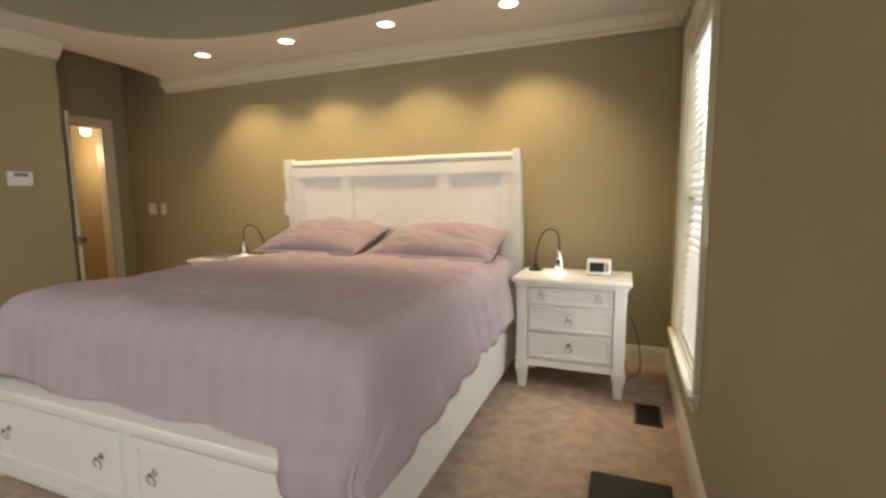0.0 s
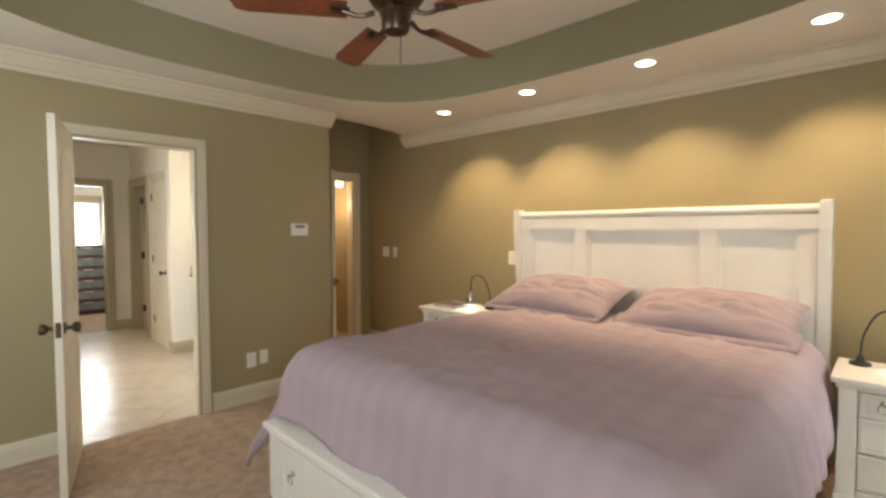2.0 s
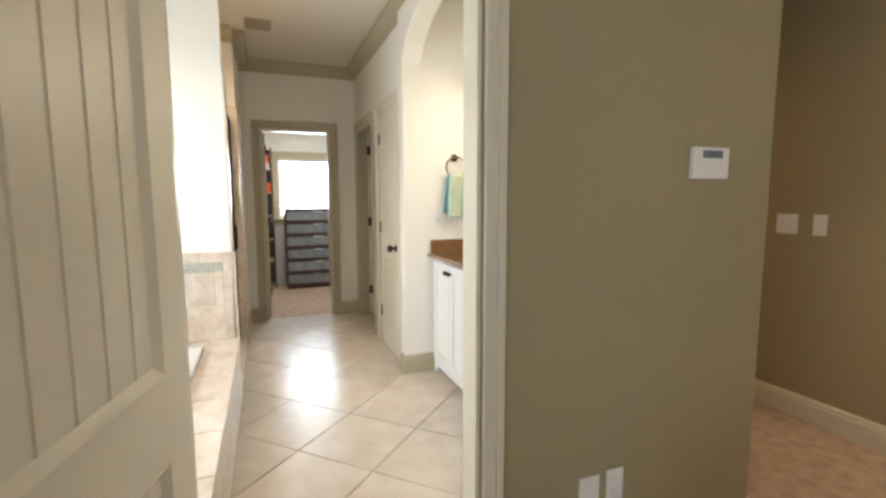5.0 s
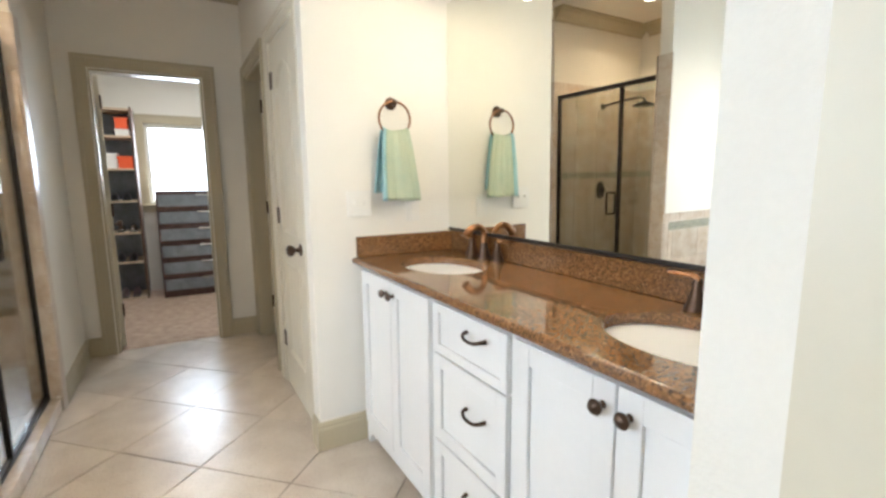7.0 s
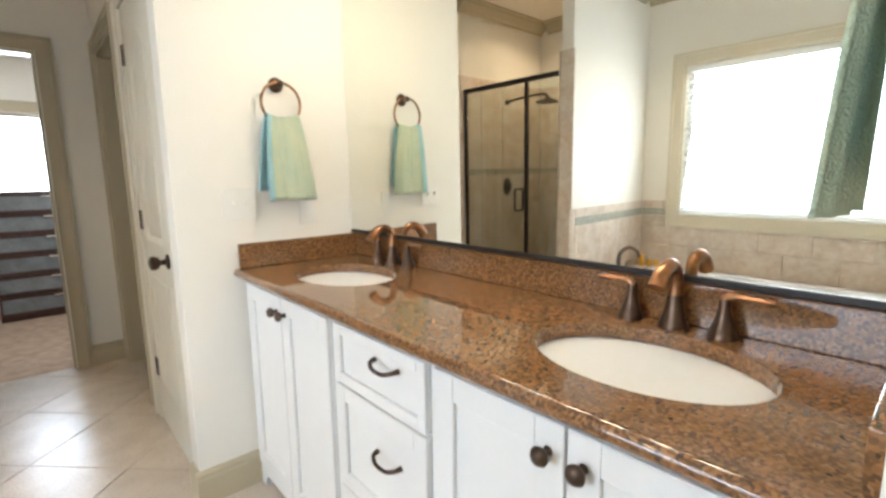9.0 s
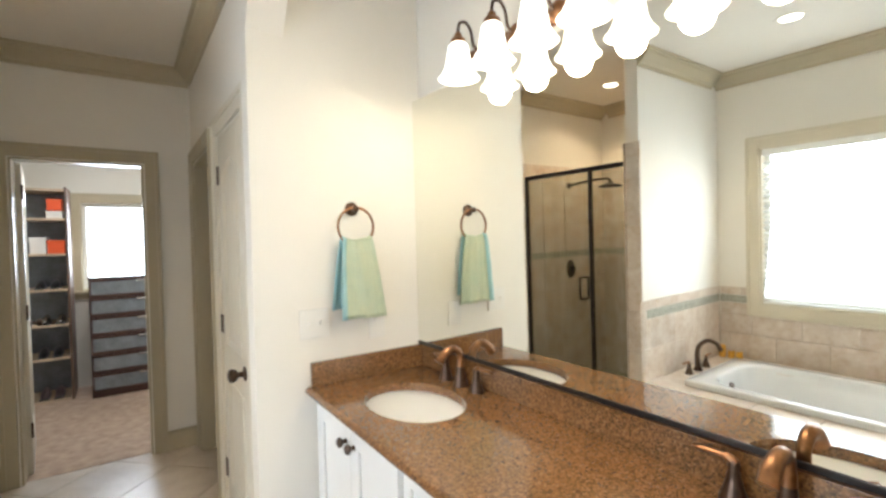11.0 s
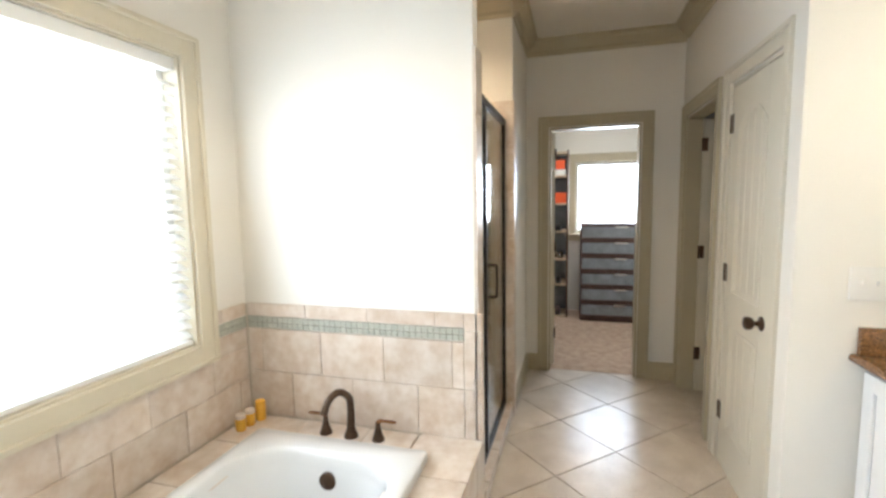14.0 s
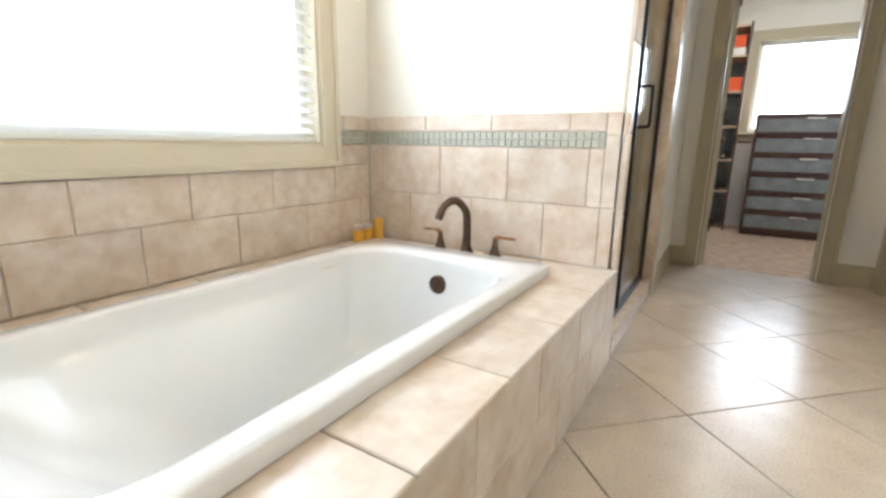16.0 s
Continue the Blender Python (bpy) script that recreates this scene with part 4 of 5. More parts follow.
for k, (x, y, tw) in enumerate(((-4.22, 3.38, 0.0), (-4.205, 3.375, 0.012))):
    z = 0.74 + k * 0.014
    bk = thing("magazine", (x, y, z), "dark covered magazine lying on the nightstand", "magazine", "magazines")
    part("back_cover", box(x - 0.14, x + 0.14, y - 0.105 + tw, y + 0.105, z, z + 0.002), BOOKC, bk)
    part("pages", box(x - 0.135, x + 0.135, y - 0.1 + tw, y + 0.1, z + 0.002, z + 0.011), SHEET, bk, "white page edges")
    part("front_cover", box(x - 0.14, x + 0.14, y - 0.105 + tw, y + 0.105, z + 0.011, z + 0.0135, 0.001), BOOKC, bk)
part("cord", tube([(-0.82, 3.60, 0.45), (-0.76, 3.72, 0.25), (-0.74, 3.74, 0.02), (-0.8, 3.6, 0.012), (-0.86, 3.5, 0.012)], 0.004, 6), BLACKP, thing("power_cord", (-0.8, 3.6, 0), "black power cord behind the nightstand", "cord"), "", True)
vt = thing("floor_vent", (-0.71, 3.06, 0), "brown metal floor register set in the carpet", "vent")
part("frame", box(-0.785, -0.64, 2.93, 3.19, -0.004, 0.008, 0.002), VENTM, vt)
for k in range(9):
    part("louvre", box(-0.77, -0.655, 2.945 + k * 0.027, 2.957 + k * 0.027, 0.008, 0.013, 0.001), DARKM, vt)
# low dark item of unknown kind; the lidded box shape is made up
sb = thing("dark_flat_item", (-0.80, 2.1, 0), "low dark flat item of unknown kind on the carpet", "box")
part("box_body", box(-0.96, -0.66, 1.75, 2.27, 0, 0.05, 0.01), BLACKP, sb)
part("lid", box(-0.97, -0.65, 1.74, 2.28, 0.05, 0.07, 0.008), DARKM, sb)

# ---- wall plates ----


def plate(name, run, plane, out, u, z, w, h, label, category, holes=1, kind_="switch"):
    p = thing(name, (plane, u, z) if run == "y" else (u, plane, z), label, category, "wall plates")

    def slab(u0, u1, d0, d1, z0, z1, bev=0.0015):
        lo, hi = sorted((plane + out * d0, plane + out * d1))
        return box(lo, hi, u0, u1, z0, z1, bev) if run == "y" else box(u0, u1, lo, hi, z0, z1, bev)
    part("cover_plate", slab(u - w / 2, u + w / 2, 0, 0.007, z - h / 2, z + h / 2, 0.003), PLAST, p)
    for k in range(holes):
        c = u + (k - (holes - 1) / 2) * 0.046
        if kind_ == "switch":
            part("rocker", slab(c - 0.016, c + 0.016, 0.007, 0.011, z - 0.033, z + 0.033), PLAST, p)
        elif kind_ == "toggle":
            part("toggle", slab(c - 0.005, c + 0.005, 0.007, 0.02, z - 0.004, z + 0.012), PLAST, p)
        else:
            for dz in (-0.02, 0.02):
                part("socket", slab(c - 0.014, c + 0.014, 0.007, 0.0095, z + dz - 0.013, z + dz + 0.013), PLAST, p)
    return p


plate("outlet", "y", XW, 1, 0.02, 0.32, 0.08, 0.125, "white wall outlet above the baseboard", "outlet", 1, "outlet")
plate("outlet", "y", XW, 1, 0.322, 0.327, 0.075, 0.12, "white wall outlet above the baseboard", "outlet", 1, "outlet")
plate("outlet", "y", XW, 1, 1.93, 0.35, 0.08, 0.125, "white wall outlet above the baseboard", "outlet", 1, "outlet")
plate("outlet", "y", XW, 1, 2.035, 0.36, 0.07, 0.115, "white wall outlet above the baseboard", "outlet", 1, "outlet")
plate("light_switch", "x", YH, -1, -5.86, 1.165, 0.12, 0.12, "white double light switch by the alcove", "light switch", 2)
plate("light_switch", "x", YH, -1, -5.68, 1.165, 0.07, 0.12, "white single light switch by the alcove", "light switch", 1)
plate("wall_plate", "x", YH, -1, -3.93, 1.17, 0.11, 0.13, "white wall plate beside the headboard", "wall plate", 1)
th = thing("thermostat", (XW, 2.37, 1.44), "white wall thermostat with a small display", "thermostat")
part("case", box(XW, XW + 0.026, 2.295, 2.455, 1.385, 1.492, 0.008, seg=3), PLAST, th, "", True)
part("display", box(XW + 0.025, XW + 0.0275, 2.33, 2.42, 1.455, 1.48, 0.001), FROST, th, "grey display")
ds = thing("door_stop", (XW + 0.016, 0.18, 0.07), "dark bronze spring door stop on the baseboard", "door stop")
part("stop_rod", tube([(XW + 0.014, 0.18, 0.07), (XW + 0.05, 0.18, 0.07), (XW + 0.085, 0.18, 0.07)], 0.006, 10), BRONZE, ds)
part("bumper", lathe([(0.011, 0), (0.011, 0.014)], (XW + 0.085, 0.18, 0.07), "x", 12), BLACKP, ds)

# ---- bedroom ceiling ----


def can_light(x, y, z, label, watts, cone, group, aim=(0, 0)):
    c = thing("downlight", (x, y, z), label, "downlight", group)
    part("trim_ring", lathe([(0.058, -0.001), (0.062, -0.006), (0.085, -0.006), (0.088, 0.001)], (x, y, z), "z", 32, cap=False), CEIL, c, "", True)
    part("lens", lathe([(0.001, -0.002), (0.062, -0.002), (0.062, 0.0), (0.001, 0.0)], (x, y, z), "z", 32), CANLIGHT, c, "glowing lens")
    lamp("SPOT", "downlight_beam", look((x, y, z - 0.03), (x + aim[0], y + aim[1], z - 1)), watts, WARM, cone=cone, blend=0.75)


for x in (-4.32, -3.42, -2.52, -1.62):
    can_light(x, 3.38, ZC, "recessed downlight glowing in the soffit", E_CAN * 10, 104, "bedroom downlights", (0.06, 0.22))
fan = thing("ceiling_fan", (-2.88, 1.60, 2.28), "bronze ceiling fan with five cherry blades", "ceiling fan")
fx, fy = -2.88, 1.60
part("downrod", lathe([(0.014, 0), (0.014, 0.30)], (fx, fy, 2.5), "z", 12), BRONZE, fan, "", True)
part("canopy", lathe([(0.03, 0), (0.065, 0.03), (0.07, 0.06)], (fx, fy, ZT - 0.06), "z", 20), BRONZE, fan, "", True)
part("motor_housing", lathe([(0.05, 0.0), (0.095, 0.02), (0.13, 0.07), (0.135, 0.12), (0.11, 0.17), (0.06, 0.2), (0.03, 0.23)], (fx, fy, 2.36), "z", 28), BRONZE, fan, "", True)
part("switch_housing", lathe([(0.02, 0.0), (0.05, 0.008), (0.06, 0.03), (0.058, 0.07), (0.066, 0.075), (0.066, 0.09), (0.05, 0.1)], (fx, fy, 2.265), "z", 24), BRONZE, fan, "", True)
part("pull_chain", tube([(fx + 0.03, fy, 2.27), (fx + 0.031, fy, 2.2), (fx + 0.03, fy, 2.13)], 0.0018, 6), BRONZE, fan)
for k in range(5):
    r = pose(fx, fy, 2.345, 0, 0, 21 + 72 * k)
    own = tube([(0.09, 0, 0), (0.15, 0.0, -0.02), (0.22, 0, -0.005)], [0.012, 0.009, 0.014], 8)
    own = box(0.19, 0.27, -0.035, 0.035, -0.008, -0.003, 0.002, own)
    bmesh.ops.transform(own, matrix=r, verts=own.verts)
    arm = part("blade_arm", own, BRONZE, fan, "", True)
    pts = [(0.2, -0.05), (0.6, -0.068), (0.64, -0.055), (0.655, 0), (0.64, 0.055), (0.6, 0.068), (0.2, 0.05)]
    own = prism(pts, "z", -0.003, 0.004)
    bmesh.ops.transform(own, matrix=r @ pose(0, 0, 0, 12, 0, 0), verts=own.verts)
    part("blade", own, REDWOOD, arm, "cherry wood blade")
sp = thing("ceiling_speaker", (-4.05, 1.6, ZT), "round white ceiling speaker grille", "speaker")
part("grille", lathe([(0.001, -0.008), (0.085, -0.008), (0.1, -0.004), (0.105, 0)], (-4.05, 1.6, ZT), "z", 32), PLAST, sp, "", True)
# hall lamp beyond the alcove door
hl = thing("hall_lamp", (-6.62, 3.76, 2.2), "lit white glass hall lamp", "lamp")
part("shade", lathe([(0.02, 0), (0.045, 0.02), (0.055, 0.1), (0.045, 0.18), (0.03, 0.2)], (-6.62, 3.76, 2.0), "z", 20), SHADEGLOW, hl, "", True)
part("stem", lathe([(0.01, 0), (0.01, ZT - 2.2)], (-6.62, 3.76, 2.2), "z", 10), BRONZE, hl)
lamp("POINT", "hall_light", pose(-6.75, 3.5, 1.8), 22, WARM, radius=0.08)

# ---- vanity ----
VF = 2.155
van = thing("vanity_cabinet", (-6.27, 2.4, 0), "white painted double vanity with doors and drawers", "cabinet")
CTB = ZCT - 0.032
part("carcass", box(XE + 0.01, XN - 0.006, VF + 0.02, YM - 0.01, 0.10, CTB - 0.002), CABW, van)
part("toe_kick", box(XE + 0.06, XN - 0.01, VF + 0.06, VF + 0.08, 0.0, 0.10), CABW, van)
# scrolled plinth board with a cut-out
pl = [(XE + 0.006, 0), (XE + 0.05, 0), (XE + 0.06, 0.03), (XE + 0.085, 0.055), (XN - 0.1, 0.055), (XN - 0.006, 0.055), (XN - 0.006, 0.10), (XE + 0.006, 0.10)]
part("plinth", prism(pl, "y", VF - 0.008, VF + 0.02), CABW, van)
part("face_frame", box(XE + 0.006, XN - 0.006, VF, VF + 0.02, 0.10, CTB - 0.002), CABW, van)


def cab_knob(c, parent):
    part("cabinet_knob", lathe([(0.010, 0), (0.007, 0.006), (0.007, 0.014), (0.015, 0.02), (0.0175, 0.027), (0.013, 0.034), (0.004, 0.037)], c, "-y", 18), BRONZE, parent, "dark bronze knob", True)


def bow_pull(cx_, z, parent):
    y = VF - 0.019
    part("drawer_handle", tube([(cx_ - 0.05, y, z + 0.006), (cx_ - 0.044, y - 0.018, z + 0.003), (cx_ - 0.02, y - 0.028, z - 0.004), (cx_ + 0.02, y - 0.028, z - 0.004), (cx_ + 0.044, y - 0.018, z + 0.003), (cx_ + 0.05, y, z + 0.006)], [0.007, 0.0055, 0.005, 0.005, 0.0055, 0.007], 10), BRONZE, parent, "dark bronze bow handle", True)


DOORS = ((-7.225, -6.905, "r"), (-6.899, -6.575, "l"), (-6.105, -5.785, "r"), (-5.779, -5.47, "l"))
for x0, x1, s in DOORS:
    d = framed_front(x0, x1, 0.11, CTB - 0.02, VF - 0.002, van, CABW, "door", 0.058)
    cab_knob((x1 - 0.03 if s == "r" else x0 + 0.03, VF - 0.018, 0.808), d)
for z0, z1 in ((0.11, 0.37), (0.378, 0.685), (0.693, CTB - 0.02)):
    d = framed_front(-6.535, -6.135, z0, z1, VF - 0.002, van, CABW, "drawer", 0.045 if z1 < 0.8 else 0.03)
    bow_pull(-6.28, (z0 + z1) / 2 + 0.03, d)


# granite top with two oval cut-outs
SINKS = ((-6.87, 2.37), (-5.78, 2.385))
SA, SB_ = 0.22, 0.166
own = bmesh.new()
XT0, XT1, YT0, YT1 = XE + 0.001, XN - 0.001, 2.118, YM - 0.001


def ring_of(pts, z):
    vs = [own.verts.new((*p, z)) for p in pts]
    es = [own.edges.new((vs[k], vs[(k + 1) % len(vs)])) for k in range(len(vs))]
    return vs, es


loops = [[(XT0, YT0), (XT1, YT0), (XT1, YT1), (XT0, YT1)]]
for sx, sy in SINKS:
    loops.append([(sx + SA * math.cos(2 * math.pi * k / 48), sy + SB_ * math.sin(2 * math.pi * k / 48)) for k in range(48)])
tops, bots = [], []
for z, store in ((ZCT, tops), (CTB, bots)):
    edges = []
    for lp in loops:
        vs, es = ring_of(lp, z)
        store.append(vs)
        edges += es
    bmesh.ops.triangle_fill(own, edges=edges, use_beauty=True)
for a, b in zip(tops, bots):
    for k in range(len(a)):
        own.faces.new((a[k], a[(k + 1) % len(a)], b[(k + 1) % len(b)], b[k]))
solo("countertop", own, GRANITE, "polished brown granite vanity top with oval cut-outs", "countertop")
# rounded front edge and splashes
solo("countertop_edge", tube([(XT0, YT0 - 0.001, ZCT - 0.016), ((XT0 + XT1) / 2, YT0 - 0.001, ZCT - 0.016), (XT1, YT0 - 0.001, ZCT - 0.016)], 0.0155, 16), GRANITE, "rounded polished granite front edge", "countertop", round_=True)
ZS = 1.012
solo("backsplash", box(XE + 0.022, XN - 0.022, YM - 0.022, YM - 0.001, ZCT + 0.001, ZS, 0.002), GRANITE, "brown granite backsplash under the mirror", "backsplash", "splashes")
solo("side_splash", box(XE + 0.001, XE + 0.021, YT0 + 0.005, YM - 0.001, ZCT + 0.001, ZS, 0.002), GRANITE, "brown granite side splash against the towel wall", "backsplash", "splashes")
solo("side_splash", box(XN - 0.021, XN - 0.001, YT0 + 0.005, YM - 0.001, ZCT + 0.001, ZS, 0.002), GRANITE, "brown granite side splash by the doorway", "backsplash", "splashes")
for sx, sy in SINKS:
    own = bmesh.new()
    rings = []
    prof = [(1.06, 0), (1.0, -0.002), (0.97, -0.03), (0.88, -0.085), (0.68, -0.125), (0.35, -0.145), (0.1, -0.15)]
    for f, dz in prof:
        rings.append([own.verts.new((sx + SA * f * math.cos(2 * math.pi * k / 48), sy + SB_ * f * math.sin(2 * math.pi * k / 48), CTB - 0.001 + dz)) for k in range(48)])
    for a, b in zip(rings, rings[1:]):
        for k in range(48):
            own.faces.new((a[k], a[(k + 1) % 48], b[(k + 1) % 48], b[k]))
    own.faces.new(rings[-1])
    snk = thing("sink", (sx, sy, CTB), "white oval undermount porcelain sink", "sink", "vanity sinks")
    b = part("bowl", own, PORC, snk, "", True)
    part("drain", lathe([(0.001, 0.0), (0.022, 0.0), (0.024, 0.003), (0.001, 0.004)], (sx, sy, CTB - 0.15), "z", 20), BRONZE, snk, "dark bronze drain", True)


def lever(x, y, z, side, parent, axis="x", mat=BRONZE):
    """A flared handle base with a flat curved lever."""
    h = part("tap_handle", lathe([(0.029, 0), (0.029, 0.006), (0.025, 0.014), (0.016, 0.042), (0.011, 0.068), (0.012, 0.078), (0.009, 0.088)], (x, y, z), "z", 20), mat, parent, "", True)
    d = Vector((side, 0, 0)) if axis == "x" else Vector((0, side, 0))
    p0 = Vector((x, y, z + 0.08))
    own = tube([p0 - d * 0.004, p0 + d * 0.01 + Vector((0, 0, 0.01)), p0 + d * 0.035 + Vector((0, 0, 0.0125)), p0 + d * 0.07 + Vector((0, 0, 0.011)), p0 + d * 0.088 + Vector((0, 0, 0.01))], [0.010, 0.010, 0.010, 0.012, 0.006], 12)
    for v in own.verts:
        if (v.co - p0).dot(d) > 0.02:
            v.co.z = p0.z + 0.012 + (v.co.z - p0.z - 0.012) * 0.55
    part("lever", own, COPPER, h, "copper-toned lever", True)


for sx, sy in SINKS:
    f = thing("basin_tap", (sx - 0.03, 2.603, ZCT), "oil-rubbed bronze three-piece basin tap", "tap", "basin taps")
    tx, ty = sx - 0.03, 2.603
    part("spout_base", lathe([(0.031, 0), (0.031, 0.006), (0.027, 0.014), (0.019, 0.045), (0.0155, 0.075)], (tx, ty, ZCT), "z", 24), BRONZE, f, "", True)
    part("spout", tube([(tx, ty, ZCT + 0.07), (tx, ty + 0.002, ZCT + 0.105), (tx, ty - 0.008, ZCT + 0.134), (tx, ty - 0.038, ZCT + 0.148), (tx, ty - 0.075, ZCT + 0.136), (tx, ty - 0.10, ZCT + 0.106)], [0.0155, 0.0135, 0.014, 0.0155, 0.0175, 0.019], 16), COPPER, f, "", True)
    lever(tx - 0.10, ty, ZCT, -1, f)
    lever(tx + 0.10, ty, ZCT, 1, f)

# mirror
LEAN_X, LEAN_Z = 0.5, 0.6        # the glass leans a little off the wall
mr = thing("vanity_mirror", (-6.27, YM, 1.03), "large frameless vanity mirror with a dark bottom channel", "mirror")
LEAN = pose(XN - 0.03, YM - 0.004, 1.03) @ pose(0, 0, 0, LEAN_X, 0, LEAN_Z) @ pose(-XN + 0.03, -YM + 0.004, -1.03)
for nm, b, m, lab in (("glass", (XE + 0.004, XN - 0.03, YM - 0.010, YM - 0.004, 1.03, 2.115, 0.001), MIRROR, ""), ("bottom_channel", (XE + 0.004, XN - 0.03, YM - 0.014, YM - 0.003, 1.014, 1.03, 0.002), DARKM, "dark metal channel"), ("mirror_backing", (XE + 0.006, XN - 0.032, YM - 0.0035, YM - 0.001, 1.03, 2.113), WHITEP, "")):
    own = box(*b)
    bmesh.ops.transform(own, matrix=LEAN, verts=own.verts)
    part(nm, own, m, mr, lab)
# gleam on the splash's polished top edge, laid on as a copper strip
part("splash_edge_gleam", box(XE + 0.022, XN - 0.022, YM - 0.026, YM - 0.001, 1.0125, 1.0135), COPPER, mr, "gleam of the polished granite edge, as a thin copper strip")

# vanity light
vl = thing("vanity_light", (-6.275, YM, 2.3), "bronze vanity light with six lit bell shades", "wall lamp")
part("back_bar", box(-6.86, -5.72, YM - 0.028, YM - 0.001, 2.15, 2.205, 0.01), COPPER, vl, "copper-toned bar")
for k in range(6):
    x, y = -6.775 + 0.182 * k, 2.53
    part("rosette", lathe([(0.034, 0), (0.034, 0.006), (0.026, 0.014), (0.012, 0.02)], (x + 0.002, YM - 0.026, 2.178), "-y", 20), COPPER, vl, "", True)
    a = part("arm", tube([(x, YM - 0.04, 2.178), (x, YM - 0.062, 2.20), (x, YM - 0.072, 2.245), (x, YM - 0.095, 2.27), (x, y + 0.008, 2.262), (x, y, 2.235), (x, y, 2.21)], 0.0055, 10), BRONZE, vl, "", True)
    part("socket_cap", lathe([(0.006, 0.034), (0.014, 0.026), (0.016, 0.014), (0.026, 0.008), (0.028, -0.006), (0.024, -0.01)], (x, y, 2.195), "z", 18), COPPER, a, "", True)
    own = lathe([(0.024, 0.0), (0.034, -0.012), (0.041, -0.05), (0.047, -0.085), (0.060, -0.112), (0.073, -0.126), (0.070, -0.127), (0.056, -0.111), (0.043, -0.085), (0.037, -0.05), (0.030, -0.014)], (x, y, 2.19), "z", 28, cap=False)
    part("shade", own, SHADEGLOW, vl, "lit frosted glass bell shade", True)
    part("bulb", lathe([(0.002, -0.115), (0.014, -0.108), (0.021, -0.09), (0.019, -0.07), (0.011, -0.045), (0.011, -0.01)], (x, y, 2.19), "z", 16), SHADEGLOW, vl, "lit bulb", True)
    lamp("POINT", "vanity_bulb", pose(x, y, 2.045), E_VANITY, (1.0, 0.80, 0.52), radius=0.045)

# towel rings


def towel_ring(name_at, plane, out, y, z, label, towel_label, long):
    r = thing("towel_ring", (plane, y, z), label, "towel ring", "towel rings")
    part("rosette", lathe([(0.029, 0), (0.029, 0.006), (0.022, 0.014), (0.012, 0.018), (0.010, 0.045), (0.013, 0.05), (0.006, 0.055)], (plane, y, z), "x", 20) if out > 0 else lathe([(0.029, 0), (0.029, -0.006), (0.022, -0.014), (0.012, -0.018), (0.010, -0.045), (0.006, -0.055)], (plane, y, z), "x", 20), BRONZE, r, "", True)
    rx = plane + out * 0.045
    R = 0.078
    part("ring", tube([(rx, y + R * math.sin(radians(a)), z - R + 0.004 + R * math.cos(radians(a))) for a in range(0, 361, 20)], 0.0055, 10), COPPER, r, "", True)
    bot = z - 2 * R + 0.004
    own = bmesh.new()
    g = []
    nz, nw = 30, 26
    # front fall, over the ring, and the back fall
    for j in range(nz + 1):
        v = j / nz
        row = []
        for i in range(nw + 1):
            u = 2 * i / nw - 1
            if v < 0.55:
                f = 1 - v / 0.55
                zz, dx = bot - long * f + 0.012, 0.016 + 0.012 * f
            elif v < 0.65:
                s = (v - 0.55) / 0.10
                zz, dx, f = bot + 0.012 + 0.012 * math.sin(math.pi * s), 0.016 * math.cos(math.pi * s), 0.0
            else:
                f = (v - 0.65) / 0.35
                zz, dx = bot + 0.012 - (long - 0.04) * f, -0.014 - 0.008 * f
            w = 0.064 + 0.037 * f ** 0.7
            lift = 0.014 * (u * u) * (1 - f)
            fold = (0.006 * math.sin(u * 5 + v * 2) + 0.003 * math.sin(u * 13 + 1)) * (0.6 + 0.5 * f)
            row.append(own.verts.new((rx + out * (dx + fold), y + 0.018 * f + u * w - (0.018 * f if v > 0.65 else 0), zz + lift + 0.004 * noise.noise(Vector((u * 3, v * 4, y))))))
        g.append(row)
    for j in range(nz):
        for i in range(nw):
            own.faces.new((g[j][i], g[j][i + 1], g[j + 1][i + 1], g[j + 1][i]))
    t = solo("hand_towel", own, TOWEL, towel_label, "towel", "hand towels", round_=True)
    t.data.shade_smooth()
    t.data.materials.append(TOWELB)
    for fc in t.data.polygons:
        if fc.index >= 19 * nw or (fc.index % nw < 3 and out > 0):
            fc.material_index = 1
    s = t.modifiers.new("thick", "SOLIDIFY")
    s.thickness, s.offset = 0.006, 0


towel_ring("a", XE, 1, 2.315, 1.625, "bronze towel ring on the end wall", "sage and teal hand towel hanging from its ring", 0.31)
towel_ring("b", XN, -1, 2.20, 1.60, "bronze towel ring by the doorway", "sage and teal hand towel by the doorway", 0.25)
plate("light_switch", "y", XE, 1, 2.145, 1.165, 0.12, 0.118, "white double toggle switch plate", "light switch", 2, "toggle")
plate("outlet", "y", XE, 1, 2.42, 1.13, 0.075, 0.118, "white wall outlet behind the towel", "outlet", 1, "outlet")

# ---- tub ----
TX0, TX1, TY0, TY1 = -7.07, -5.45, -0.235, 0.59
own = bmesh.new()


def rr(x0, x1, y0, y1, r, n=12):
    """A rounded rectangle with its long sides divided."""
    pts = []
    for cx_, cy_, a0 in ((x1 - r, y1 - r, 0), (x0 + r, y1 - r, 90), (x0 + r, y0 + r, 180), (x1 - r, y0 + r, 270)):
        for k in range(n + 1):
            a = radians(a0 + 90 * k / n)
            pts.append((cx_ + r * math.cos(a), cy_ + r * math.sin(a)))
        if a0 in (0, 180):
            ex = x0 + r if a0 == 0 else x1 - r
            pts += [(pts[-1][0] + (ex - pts[-1][0]) * k / 16, pts[-1][1]) for k in range(1, 16)]
    return pts


